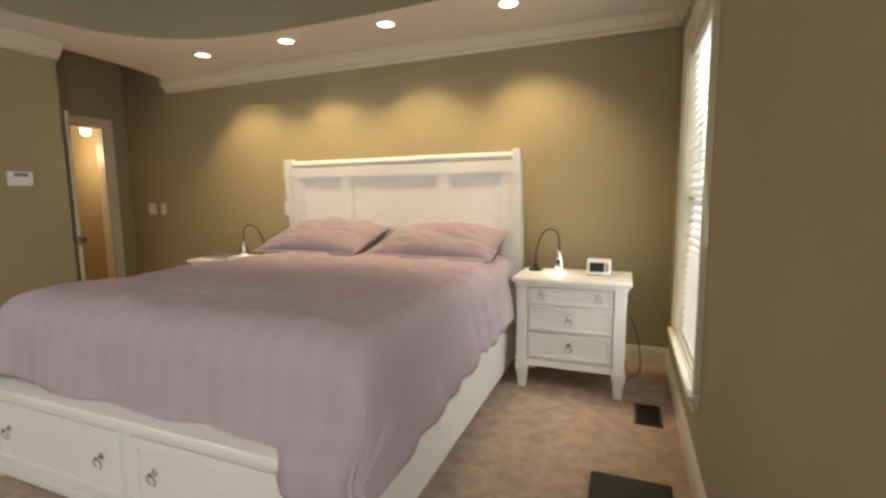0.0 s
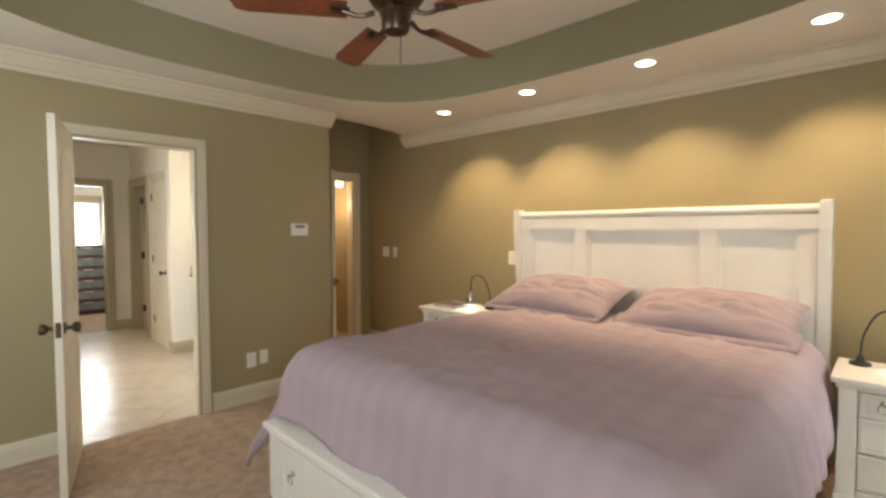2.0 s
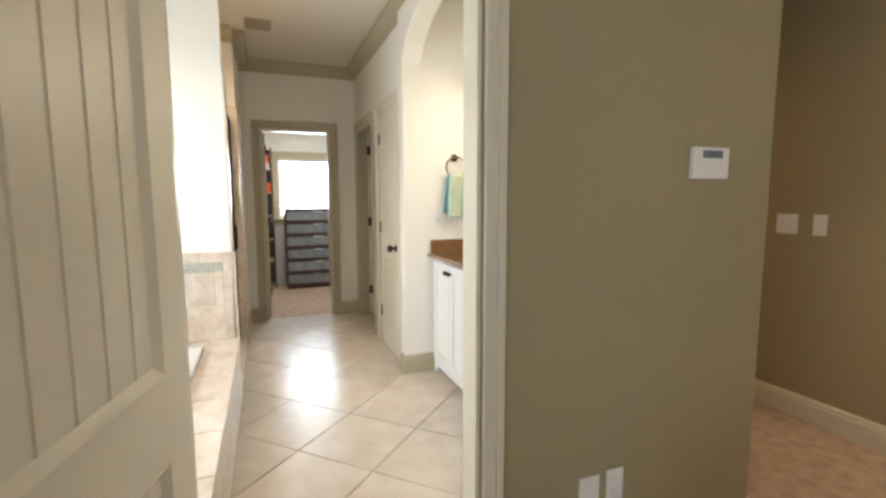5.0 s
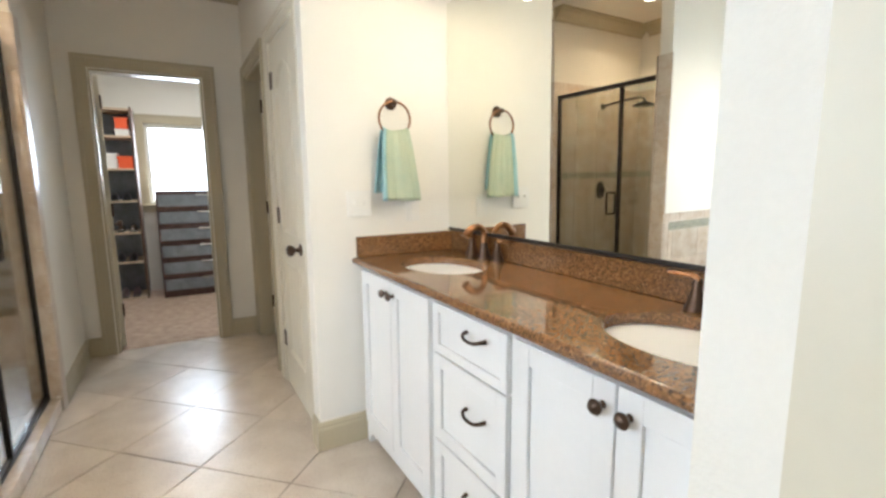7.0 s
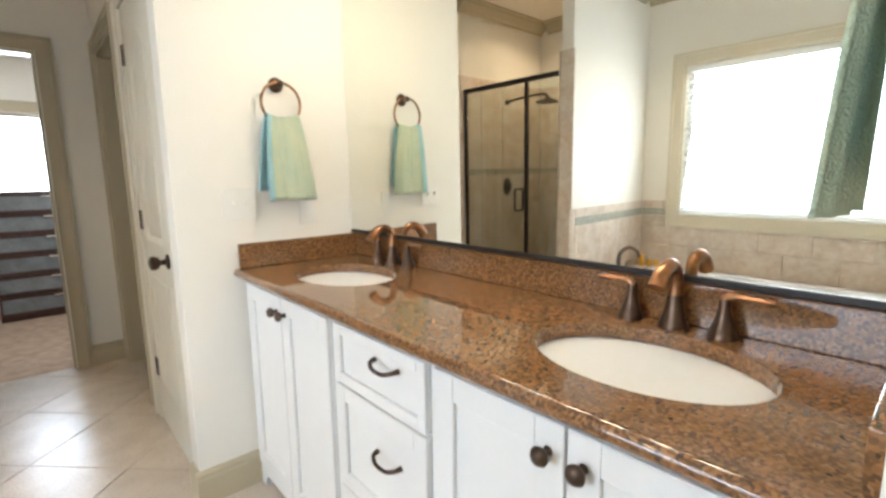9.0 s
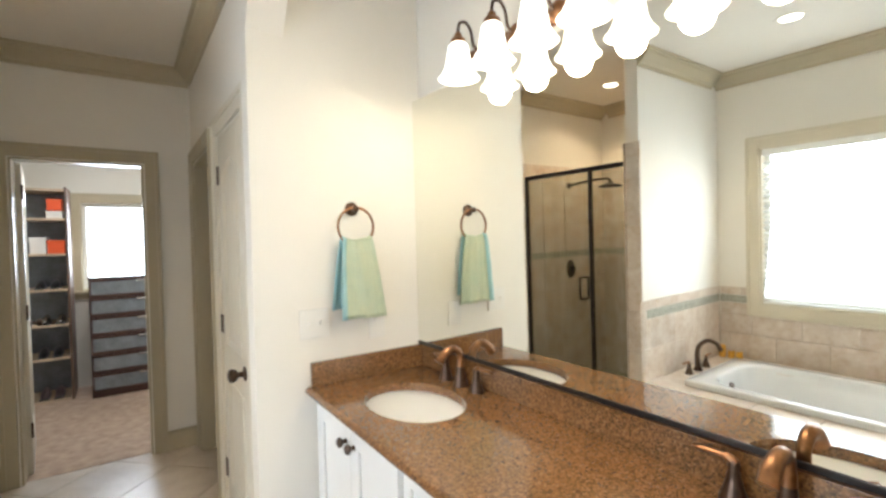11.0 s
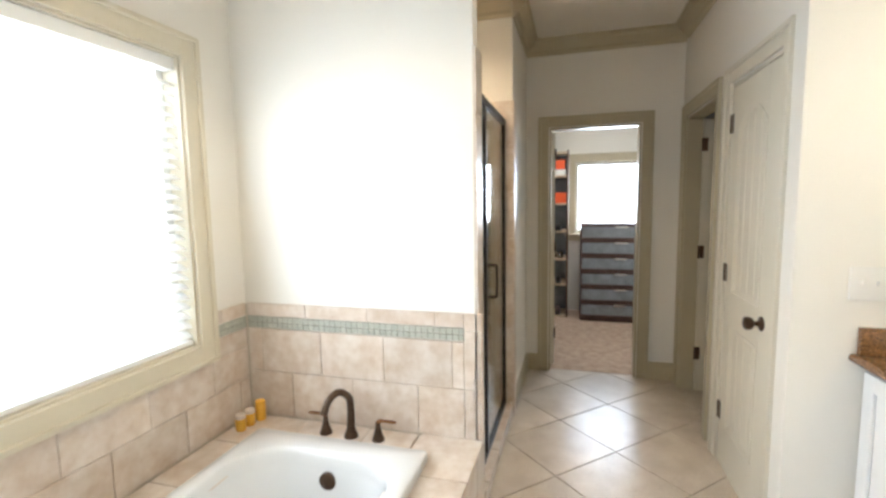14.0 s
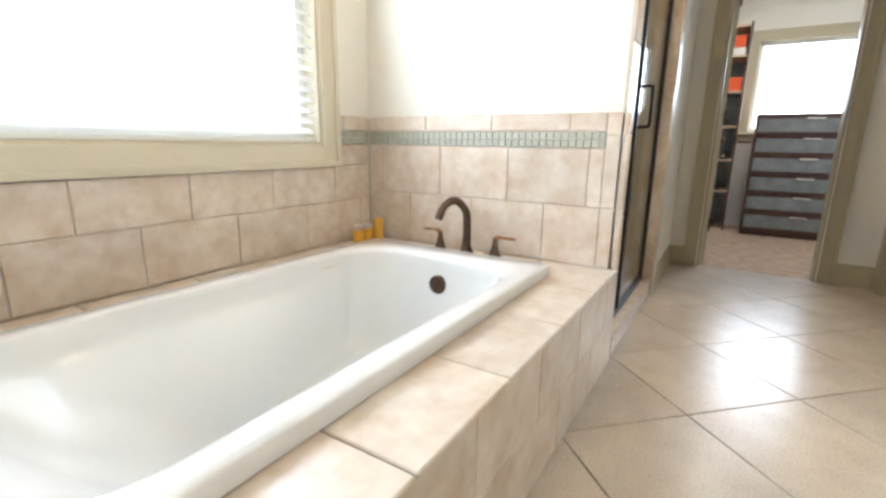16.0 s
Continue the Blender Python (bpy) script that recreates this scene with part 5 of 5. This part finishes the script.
ZT_ = 0.445
lays = [(rr(TX0, TX1, TY0, TY1, 0.02), ZD + 0.002), (rr(TX0, TX1, TY0, TY1, 0.02), ZT_ - 0.006), (rr(TX0 + 0.006, TX1 - 0.006, TY0 + 0.006, TY1 - 0.006, 0.02), ZT_)]
for f, r_, z in ((0.105, 0.2, ZT_), (0.115, 0.2, ZT_ - 0.004), (0.125, 0.2, ZT_ - 0.02), (0.13, 0.2, 0.385), (0.134, 0.2, 0.365), (0.14, 0.2, 0.345), (0.15, 0.2, 0.29), (0.165, 0.2, 0.22), (0.19, 0.19, 0.12), (0.23, 0.17, 0.075), (0.30, 0.10, 0.065)):
    back = max(0, ZT_ - z) * 0.9
    pts = rr(TX0 + f, TX1 - f - back, TY0 + f * 0.6, TY1 - f * 0.6, r_, 12)
    # armrest ledges on both long sides, deepest along the window
    sw = min(1.0, max(0.0, (0.40 - z) / 0.13))
    q = []
    for px, py in pts:
        u = min(1.0, max(0.0, (px + 6.95) / 0.9))
        e = (0.03 if py > 0.17 else 0.17) * u * u * (3 - 2 * u) * sw
        q.append((px, py - e if py > 0.17 else py + e))
    lays.append((q, z))
rings = [[own.verts.new((*p, z)) for p in pts] for pts, z in lays]
for a, b in zip(rings, rings[1:]):
    for k in range(len(a)):
        own.faces.new((a[k], a[(k + 1) % len(a)], b[(k + 1) % len(b)], b[k]))
own.faces.new(rings[-1])
tub = thing("bathtub", (-6.3, 0.15, ZD), "white acrylic drop-in bathtub", "bathtub")
smooth(part("shell", own, ACRYL, tub), 75)
part("overflow_cover", lathe([(0.001, 0.014), (0.03, 0.013), (0.037, 0.008), (0.037, -0.012)], (TX0 + 0.139, 0.195, 0.333), "x", 24), BRONZE, tub, "dark bronze overflow cover", True)
ft = thing("tub_filler", (-7.165, 0.185, ZD), "oil-rubbed bronze tub filler on the deck", "tap")
fx2, fy2 = -7.165, 0.185
part("spout_base", lathe([(0.033, 0), (0.032, 0.008), (0.022, 0.03), (0.018, 0.05)], (fx2, fy2, ZD), "z", 20), BRONZE, ft, "", True)
part("spout", tube([(fx2, fy2, ZD + 0.04), (fx2 - 0.004, fy2, ZD + 0.12), (fx2 + 0.012, fy2, ZD + 0.19), (fx2 + 0.065, fy2 - 0.02, ZD + 0.235), (fx2 + 0.12, fy2 - 0.04, ZD + 0.215), (fx2 + 0.145, fy2 - 0.05, ZD + 0.165)], [0.019, 0.017, 0.016, 0.016, 0.015, 0.016], 14), BRONZE, ft, "", True)
lever(fx2, fy2 - 0.13, ZD, -1, ft, "y")
lever(fx2, fy2 + 0.135, ZD, 1, ft, "y")
for k, (x, y, h, m) in enumerate(((-7.09, -0.355, 0.08, YELLOW), (-7.148, -0.35, 0.08, YELLOW), (-7.21, -0.335, 0.10, YELLOW))):
    c = thing("bath_jar", (x, y, ZD), "small yellow bath product jar on the deck", "jar", "bath products")
    part("jar_body", lathe([(0.022, 0), (0.025, 0.006), (0.025, h * 0.7), (0.02, h * 0.75)], (x, y, ZD), "z", 16), m, c, "", True)
    part("lid", lathe([(0.024, 0), (0.024, h * 0.22), (0.02, h * 0.25)], (x, y, ZD + h * 0.75), "z", 16), YELLOW if k == 2 else WTILE, c, "", True)
solo("tub_deck", box(XE - 0.02, XB, TY1 - 0.085, YSH, 0.0, ZD - 0.012), WGROUT, "mortar core of the tub surround", "tub surround", kind="structure")
solo("tub_deck_back", box(XE - 0.02, XB, YW, TY0 + 0.06, 0.0, ZD - 0.012), WGROUT, "mortar core behind the tub", "tub surround", kind="structure")
solo("tub_deck_end", box(XE - 0.02, TX0 + 0.085, TY0 + 0.06, TY1 - 0.085, 0.0, ZD - 0.012), WGROUT, "mortar core at the tub's end", "tub surround", kind="structure")
solo("tub_deck_foot", box(TX1 - 0.07, XB, TY0 + 0.06, TY1 - 0.085, 0.0, ZD - 0.012), WGROUT, "mortar core at the tub's foot", "tub surround", kind="structure")

# ---- shower ----
SXN = XE - 0.115
cur = solo("shower_curb", box(SX, SXN, YSH - 0.11, YSH - 0.012, 0, 0.07), WGROUT, "mortar core of the shower curb", "shower curb", kind="structure")
solo("shower_floor", box(SX, SXN, YW, YSH - 0.11, -0.006, 0.015), MOSAIC, "grey-green mosaic shower floor", "shower floor", kind="structure")
sh = thing("shower_enclosure", (-7.9, 0.72, 0.085), "glass shower enclosure framed in dark bronze", "shower")
YG = 0.71
XM = -7.71
part("top_rail", box(SX + 0.012, SXN - 0.014, YG - 0.016, YG + 0.016, 1.955, 1.99, 0.003), DARKM, sh)
part("bottom_rail", box(SX + 0.012, SXN - 0.014, YG - 0.016, YG + 0.016, 0.086, 0.11, 0.003), DARKM, sh)
for x in (SX + 0.012, XM - 0.013, SXN - 0.04):
    part("upright", box(x, x + 0.026, YG - 0.014, YG + 0.014, 0.11, 1.955, 0.003), DARKM, sh)
for x0, x1, nm in ((SX + 0.04, XM - 0.016, "door_glass"), (XM + 0.014, SXN - 0.042, "fixed_glass")):
    g = part(nm, box(x0, x1, YG - 0.004, YG + 0.004, 0.112, 1.953), GLASS, sh, "clear tinted glass pane")
    g.visible_shadow = False
hx_ = XM - 0.075
for s in (-1, 1):
    part("door_handle", tube([(hx_, YG + s * 0.004, 0.95), (hx_, YG + s * 0.045, 0.952), (hx_, YG + s * 0.052, 0.975), (hx_, YG + s * 0.052, 1.1), (hx_, YG + s * 0.045, 1.123), (hx_, YG + s * 0.004, 1.125)], 0.008, 10), DARKM, sh, "dark bronze pull handle", True)
hd = thing("rain_shower", (-8.3, 0.1, 1.95), "dark bronze rain shower head on a straight arm", "shower head")
part("arm", tube([(SX + 0.01, 0.12, 1.93), (SX + 0.2, 0.12, 1.95), (SX + 0.42, 0.12, 1.955), (SX + 0.47, 0.12, 1.93)], 0.011, 10), DARKM, hd, "", True)
part("flange", lathe([(0.032, 0), (0.03, 0.012), (0.014, 0.018)], (SX + 0.008, 0.12, 1.93), "x", 18), DARKM, hd, "", True)
part("rose", lathe([(0.10, 0), (0.10, 0.01), (0.05, 0.028), (0.016, 0.04), (0.014, 0.06)], (SX + 0.47, 0.12, 1.875), "z", 28), DARKM, hd, "", True)
vv = thing("shower_valve", (SX + 0.01, 0.12, 1.12), "oval dark bronze shower valve plate", "valve")
own = lathe([(0.06, 0), (0.06, 0.006), (0.05, 0.012), (0.02, 0.016), (0.02, 0.05), (0.012, 0.055)], (SX + 0.008, 0.12, 0), "x", 24)
for v in own.verts:
    v.co.z = 1.12 + v.co.z * 1.45
part("valve_plate", own, DARKM, vv, "", True)
can_light(-7.85, 0.2, ZB, "recessed downlight over the shower", 62, 140, "bath downlights")
can_light(-6.5, 0.38, ZB, "recessed downlight in the bath ceiling", 36, 120, "bath downlights")
av = thing("ceiling_vent", (-8.2, 0.98, ZB), "small beige ceiling exhaust grille", "vent")
part("vent_frame", box(-8.32, -8.08, 0.88, 1.08, ZB - 0.012, ZB, 0.003), TAN, av)
for k in range(7):
    part("louvre", box(-8.30, -8.10, 0.895 + k * 0.025, 0.905 + k * 0.025, ZB - 0.018, ZB - 0.012), TAN, av)

# ---- closet ----
ch = thing("chest_of_drawers", (-11.3, 1.65, 0), "dark wood chest with six frosted glass drawers", "chest of drawers")
KX, KY0, KY1, KH = -11.05, 1.235, 2.16, 1.18
part("carcass", box(KX - 0.42, KX - 0.006, KY0, KY1, 0.0, KH - 0.02, 0.003), DWOOD, ch)
part("chest_top", box(KX - 0.43, KX + 0.012, KY0 - 0.006, KY1 + 0.006, KH - 0.02, KH, 0.003), DWOOD, ch)
for k in range(6):
    z0, z1 = 0.05 + k * 0.186, 0.05 + k * 0.186 + 0.176
    d = part("drawer", box(KX - 0.006, KX + 0.006, KY0 + 0.008, KY1 - 0.008, z0, z1, 0.002), DWOOD, ch)
    bm = box(KX + 0.006, KX + 0.014, KY0 + 0.008, KY1 - 0.008, z0, z0 + 0.03, 0.002)
    part("drawer_frame", box(KX + 0.006, KX + 0.014, KY0 + 0.008, KY1 - 0.008, z1 - 0.018, z1, 0.002, bm), DWOOD, d)
    part("glass_front", box(KX + 0.006, KX + 0.010, KY0 + 0.02, KY1 - 0.02, z0 + 0.031, z1 - 0.019), FROST, d, "frosted grey glass")
    part("drawer_handle", box(KX + 0.012, KX + 0.026, 1.62, 1.76, z1 - 0.03, z1 - 0.012, 0.004), CHROME, d, "brushed metal handle")
sf = thing("shelf_unit", (-11.4, 0.7, 0), "open maple closet shelving with a dark side", "shelves")
UX0, UX1, UY0, UY1 = -11.59, -11.18, 0.25, 1.09
part("back_panel", box(UX0, UX0 + 0.012, UY0, UY1, 0, 2.06), FROST, sf)
for y in (UY0, UY1 - 0.02):
    part("side_panel", box(UX0 + 0.012, UX1, y, y + 0.02, 0, 2.06, 0.002), SHELFD, sf)
SZ = (0.02, 0.42, 0.74, 1.08, 1.42, 1.76, 2.04)
for z in SZ:
    part("shelf", box(UX0 + 0.012, UX1, UY0 + 0.02, UY1 - 0.02, z - 0.02, z, 0.002), SHELFW, sf)


def carton(x0, x1, y0, y1, z, h, m, label, name="shoe_box"):
    c = thing(name, ((x0 + x1) / 2, (y0 + y1) / 2, z), label, "box", "closet boxes")
    part("box_body", box(x0, x1, y0, y1, z, z + h * 0.75, 0.003), m, c)
    part("lid", box(x0 - 0.004, x1 + 0.004, y0 - 0.004, y1 + 0.004, z + h * 0.75, z + h, 0.003), m, c)


carton(-11.45, -11.2, 0.93, 1.06, 1.42, 0.13, ORANGE, "orange shoe box on the closet shelf")
carton(-11.45, -11.2, 0.93, 1.05, 1.76, 0.07, SHEET, "white shoe box on the closet shelf")
carton(-11.44, -11.21, 0.935, 1.045, 1.835, 0.11, ORANGE, "orange shoe box on a white box")
carton(-11.45, -11.22, 0.80, 0.92, 1.42, 0.16, SHEET, "white box on the closet shelf")


def shoe(x, y, z, m, label):
    own = bmesh.new()
    bmesh.ops.create_uvsphere(own, u_segments=16, v_segments=10, radius=1)
    for v in own.verts:
        t = (v.co.x + 1) / 2
        v.co = Vector((x + v.co.x * 0.13, y + v.co.y * (0.045 - 0.008 * math.sin(t * 3)), z + max(0, 0.028 + v.co.z * (0.075 - 0.045 * t))))
    s = thing("shoe", (x, y, z), label, "shoe", "shoes on the shelves")
    part("upper", own, m, s, "", True)
    part("sole", box(x - 0.125, x + 0.125, y - 0.036, y + 0.036, z, z + 0.014, 0.006), BLACKP, s)


for y in (0.86, 0.97):
    shoe(-11.32, y, 1.08, BLACKP, "black shoe on the closet shelf")
    shoe(-11.32, y, 0.42, BLACKP, "black shoe on the closet shelf")
    shoe(-11.32, y, 0.02, BOOKC, "dark shoe on the bottom shelf")
    shoe(-11.32, y + 0.03, 0.74, CHROME, "silver shoe on the closet shelf")
# added fill for the closet, with a flush fixture hidden above the doorway head
lamp("AREA", "closet_fill_light", look((-10.4, 1.3, 2.42), (-10.4, 1.3, 0)), 10, (1.0, 0.92, 0.8), size=0.25, size_y=0.25)
cl = thing("added_ceiling_light", (-10.4, 1.3, 2.44), "unseen flush ceiling light added to brighten the closet", "ceiling light")
part("diffuser", lathe([(0.001, -0.012), (0.13, -0.01), (0.15, 0.0)], (-10.4, 1.3, 2.44), "z", 24), CANLIGHT, cl, "", True)

# ---- tiles ----


def shared(name, me, loc, parent, rz=0):
    ob = new(name, me)
    ob.location, ob.parent = loc, parent
    ob.rotation_euler = (0, 0, rz)
    return ob


def tile_mesh(name, w, h, t, axis, material, bev=0.003):
    """A tile of w by h centred at the origin: axis is the way its face looks (x, y or z); its back lies at 0."""
    if axis == "x":
        bm = box(0, t, -w / 2, w / 2, -h / 2, h / 2)
    elif axis == "y":
        bm = box(-w / 2, w / 2, 0, t, -h / 2, h / 2)
    else:
        bm = box(-w / 2, w / 2, -h / 2, h / 2, 0, t)
    top = [e for e in bm.edges if all(abs({"x": v.co.x, "y": v.co.y, "z": v.co.z}[axis] - t) < 1e-6 for v in e.verts)]
    bmesh.ops.bevel(bm, geom=top, offset=bev, segments=1, affect="EDGES")
    me = mesh_of(bm, name)
    me.materials.append(material)
    return me


# diagonal floor tiles, clipped to the bath's outline
floor = bpy.data.objects["floor_bath"]
DG = 0.655
SIDE = DG / math.sqrt(2)


def clip(poly, axis, limit, keep):
    outp = []
    for k in range(len(poly)):
        a, b = poly[k], poly[(k + 1) % len(poly)]
        ia, ib = (a[axis] - limit) * keep >= 0, (b[axis] - limit) * keep >= 0
        if ia:
            outp.append(a)
        if ia != ib:
            f = (limit - a[axis]) / (b[axis] - a[axis])
            outp.append((a[0] + f * (b[0] - a[0]), a[1] + f * (b[1] - a[1])))
    return outp


for i in range(-4, 10):
    for j in range(-4, 6):
        for ox, oy in ((0, 0), (DG / 2, DG / 2)):
            cx_, cy_ = -8.3925 + i * DG + ox, 1.41 + j * DG + oy
            h_ = DG / 2 - 0.0035
            poly = [(cx_ + h_, cy_), (cx_, cy_ + h_), (cx_ - h_, cy_), (cx_, cy_ - h_)]
            for ax, lim, keep in ((0, XC - 0.045, 1), (0, XB + 0.05, -1), (1, YSH - 0.01, 1), (1, YM, -1)):
                poly = clip(poly, ax, lim, keep) if len(poly) > 2 else []
            if len(poly) < 3:
                continue
            own = prism(poly, "z", -0.006, 0.0)
            top = [e for e in own.edges if all(v.co.z > -1e-6 for v in e.verts)]
            bmesh.ops.bevel(own, geom=top, offset=0.0015, segments=1, affect="EDGES")
            part("tile", own, FTILE, floor)


def tiled(parent, axis, plane, out, u0, u1, rows, width, material=WTILE, shift=0.5, t=0.006, gap=0.003, lead=0.0):
    """Running-bond tiles on a wall plane between u0 and u1; rows are (z0, z1)."""
    for r, (z0, z1) in enumerate(rows):
        u = u0 - lead * width - (shift * width if r % 2 else 0.0)
        while u < u1 - 0.01:
            a, b = max(u, u0), min(u + width, u1)
            if b - a > 0.015:
                key = (round(b - a, 4), round(z1 - z0, 4), axis, out, material.name)
                if key not in MESHES:
                    MESHES[key] = tile_mesh("tile", b - a - gap, z1 - z0 - gap, t * out if axis != "z" else t, axis, material)
                c, z = (a + b) / 2, (z0 + z1) / 2
                shared("tile", MESHES[key], (plane, c, z) if axis == "x" else (c, plane, z), parent)
            u += width


MESHES = {}
ROWS_T = [(ZD, 0.637), (0.637, 0.855)]
XT = XE - 0.02
end = solo("tub_wall_grout_end", box(XT, XT + 0.006, YW, YSH, ZD - 0.012, 0.976), WGROUT, "grout on the tub's end wall", "wall tiling", kind="structure")
tiled(end, "x", XT + 0.006, 1, YW + 0.016, YSH - 0.07, ROWS_T, 0.33, lead=0.26)
tiled(end, "x", XT + 0.006, 1, YSH - 0.07, YSH + 0.012, [(ZD, 0.637), (0.637, 0.905), (0.905, 0.985)], 0.085, shift=0)
tiled(end, "x", XT + 0.006, 1, YW + 0.016, YSH - 0.07, [(0.918, 0.985)], 0.33)
tiled(end, "x", XT + 0.006, 1, YW + 0.016, YSH - 0.07, [(0.857, 0.886), (0.887, 0.916)], 0.029, MOSAIC, 0, 0.008, 0.0012)
side = solo("tub_wall_grout_window", box(XT + 0.006, XB, YW, YW + 0.006, ZD - 0.012, 0.757), WGROUT, "grout on the window wall", "wall tiling", kind="structure")
tiled(side, "y", YW + 0.006, 1, XT + 0.016, XB, [(ZD, 0.60), (0.60, 0.757)], 0.335, lead=0.79)
tiled(side, "y", YW + 0.006, 1, XT + 0.016, BX0 - 0.092, [(0.757, 0.855), (0.918, 0.985)], 0.33)
tiled(side, "y", YW + 0.006, 1, XT + 0.016, BX0 - 0.092, [(0.857, 0.886), (0.887, 0.916)], 0.029, MOSAIC, 0, 0.008, 0.0012)
# deck top and front
deck = bpy.data.objects["tub_deck"]
DW = 0.332


def flat_tiles(parent, u0, u1, v0, v1, z, along="x", width=DW):
    u = u0
    while u < u1 - 0.01:
        e = min(u + width, u1)
        bm = box(u + 0.002, e - 0.002, v0, v1, z - 0.012, z, 0.003, seg=1) if along == "x" else box(v0, v1, u + 0.002, e - 0.002, z - 0.012, z, 0.003, seg=1)
        part("tile", bm, WTILE, parent)
        u = e


flat_tiles(deck, XT - 0.008, XB, TY1 - 0.1, YSH + 0.012, ZD)
flat_tiles(bpy.data.objects["tub_deck_end"], YW + 0.02, TY1 - 0.105, XT + 0.017, TX0 + 0.08, ZD, "y")
flat_tiles(bpy.data.objects["tub_deck_back"], TX0 + 0.085, XB, YW + 0.017, TY0 + 0.08, ZD)
tiled(deck, "y", YSH, 1, XT - 0.05, XB, [(0.004, 0.20), (0.20, ZD - 0.014)], 0.335)
# shower walls, jambs and curb
bk_ = solo("shower_wall_grout_back", box(SX, SXN, YW, YW + 0.006, 0.015, 2.11), WGROUT, "grout on the shower's back wall", "wall tiling", kind="structure")
fr_ = solo("shower_wall_grout_far", box(SX, SX + 0.006, YW + 0.006, YSH - 0.02, 0.015, 2.11), WGROUT, "grout on the shower's far wall", "wall tiling", kind="structure")
nr_ = solo("shower_wall_grout_near", box(SXN - 0.006, SXN, YW + 0.006, YSH - 0.02, 0.015, 2.11), WGROUT, "grout on the shower's near wall", "wall tiling", kind="structure")
SR = [(0.02 + 0.305 * k, 0.02 + 0.305 * (k + 1)) for k in range(4)] + [(1.24, 1.30)] + [(1.30 + 0.27 * k, 1.30 + 0.27 * (k + 1)) for k in range(3)]
for k, row in enumerate(SR):
    m = MOSAIC if k == 4 else WTILE
    w = 0.06 if k == 4 else 0.305
    tiled(bk_, "y", YW + 0.006, 1, SX + 0.016, SXN - 0.016, [row], w, m)
    tiled(fr_, "x", SX + 0.006, 1, YW + 0.016, YSH - 0.11, [row], w, m)
    tiled(nr_, "x", SXN - 0.006, -1, YW + 0.016, YSH - 0.11, [row], w, m)
jl = solo("shower_jamb_far", box(SX - 0.092, SX + 0.006, YSH - 0.001, YSH + 0.004, 0.0, 2.11), WGROUT, "grout of the far shower jamb", "wall tiling", kind="structure")
jn = solo("shower_jamb_near", box(XT - 0.095, XT + 0.012, YSH - 0.02, YSH - 0.012, ZD, 2.11), WGROUT, "grout of the near shower jamb", "wall tiling", kind="structure")
z = 0.0
while z < 2.05:
    e = min(z + 0.305, 2.11)
    part("tile", box(SX - 0.09, SX + 0.014, YSH + 0.004, YSH + 0.012, z + 0.002, e - 0.002, 0.002, seg=1), WTILE, jl)
    part("tile", box(SX + 0.0065, SX + 0.014, YSH - 0.11, YSH + 0.0035, max(z, 0.09) + 0.002, e - 0.002, 0.002, seg=1), WTILE, jl)
    part("tile", box(XT - 0.095, XT + 0.014, YSH - 0.012, YSH - 0.004, max(z, ZD if z < 0.4 else z) + 0.002, max(e, ZD + 0.02) - 0.002, 0.002, seg=1), WTILE, jn)
    part("tile", box(SXN - 0.0135, SXN - 0.0065, YSH - 0.11, YSH - 0.004, max(z, 0.09) + 0.002, e - 0.002, 0.002, seg=1), WTILE, jn)
    z = e
x = SX + 0.015
while x < SXN - 0.02:
    e = min(x + 0.305, SXN - 0.014)
    part("tile", box(x + 0.002, e - 0.002, YSH - 0.112, YSH + 0.002, 0.07, 0.084, 0.003, seg=1), WTILE, cur)
    part("tile", box(x + 0.002, e - 0.002, YSH - 0.012, YSH - 0.002, 0.002, 0.069, 0.002, seg=1), WTILE, cur)
    x = e
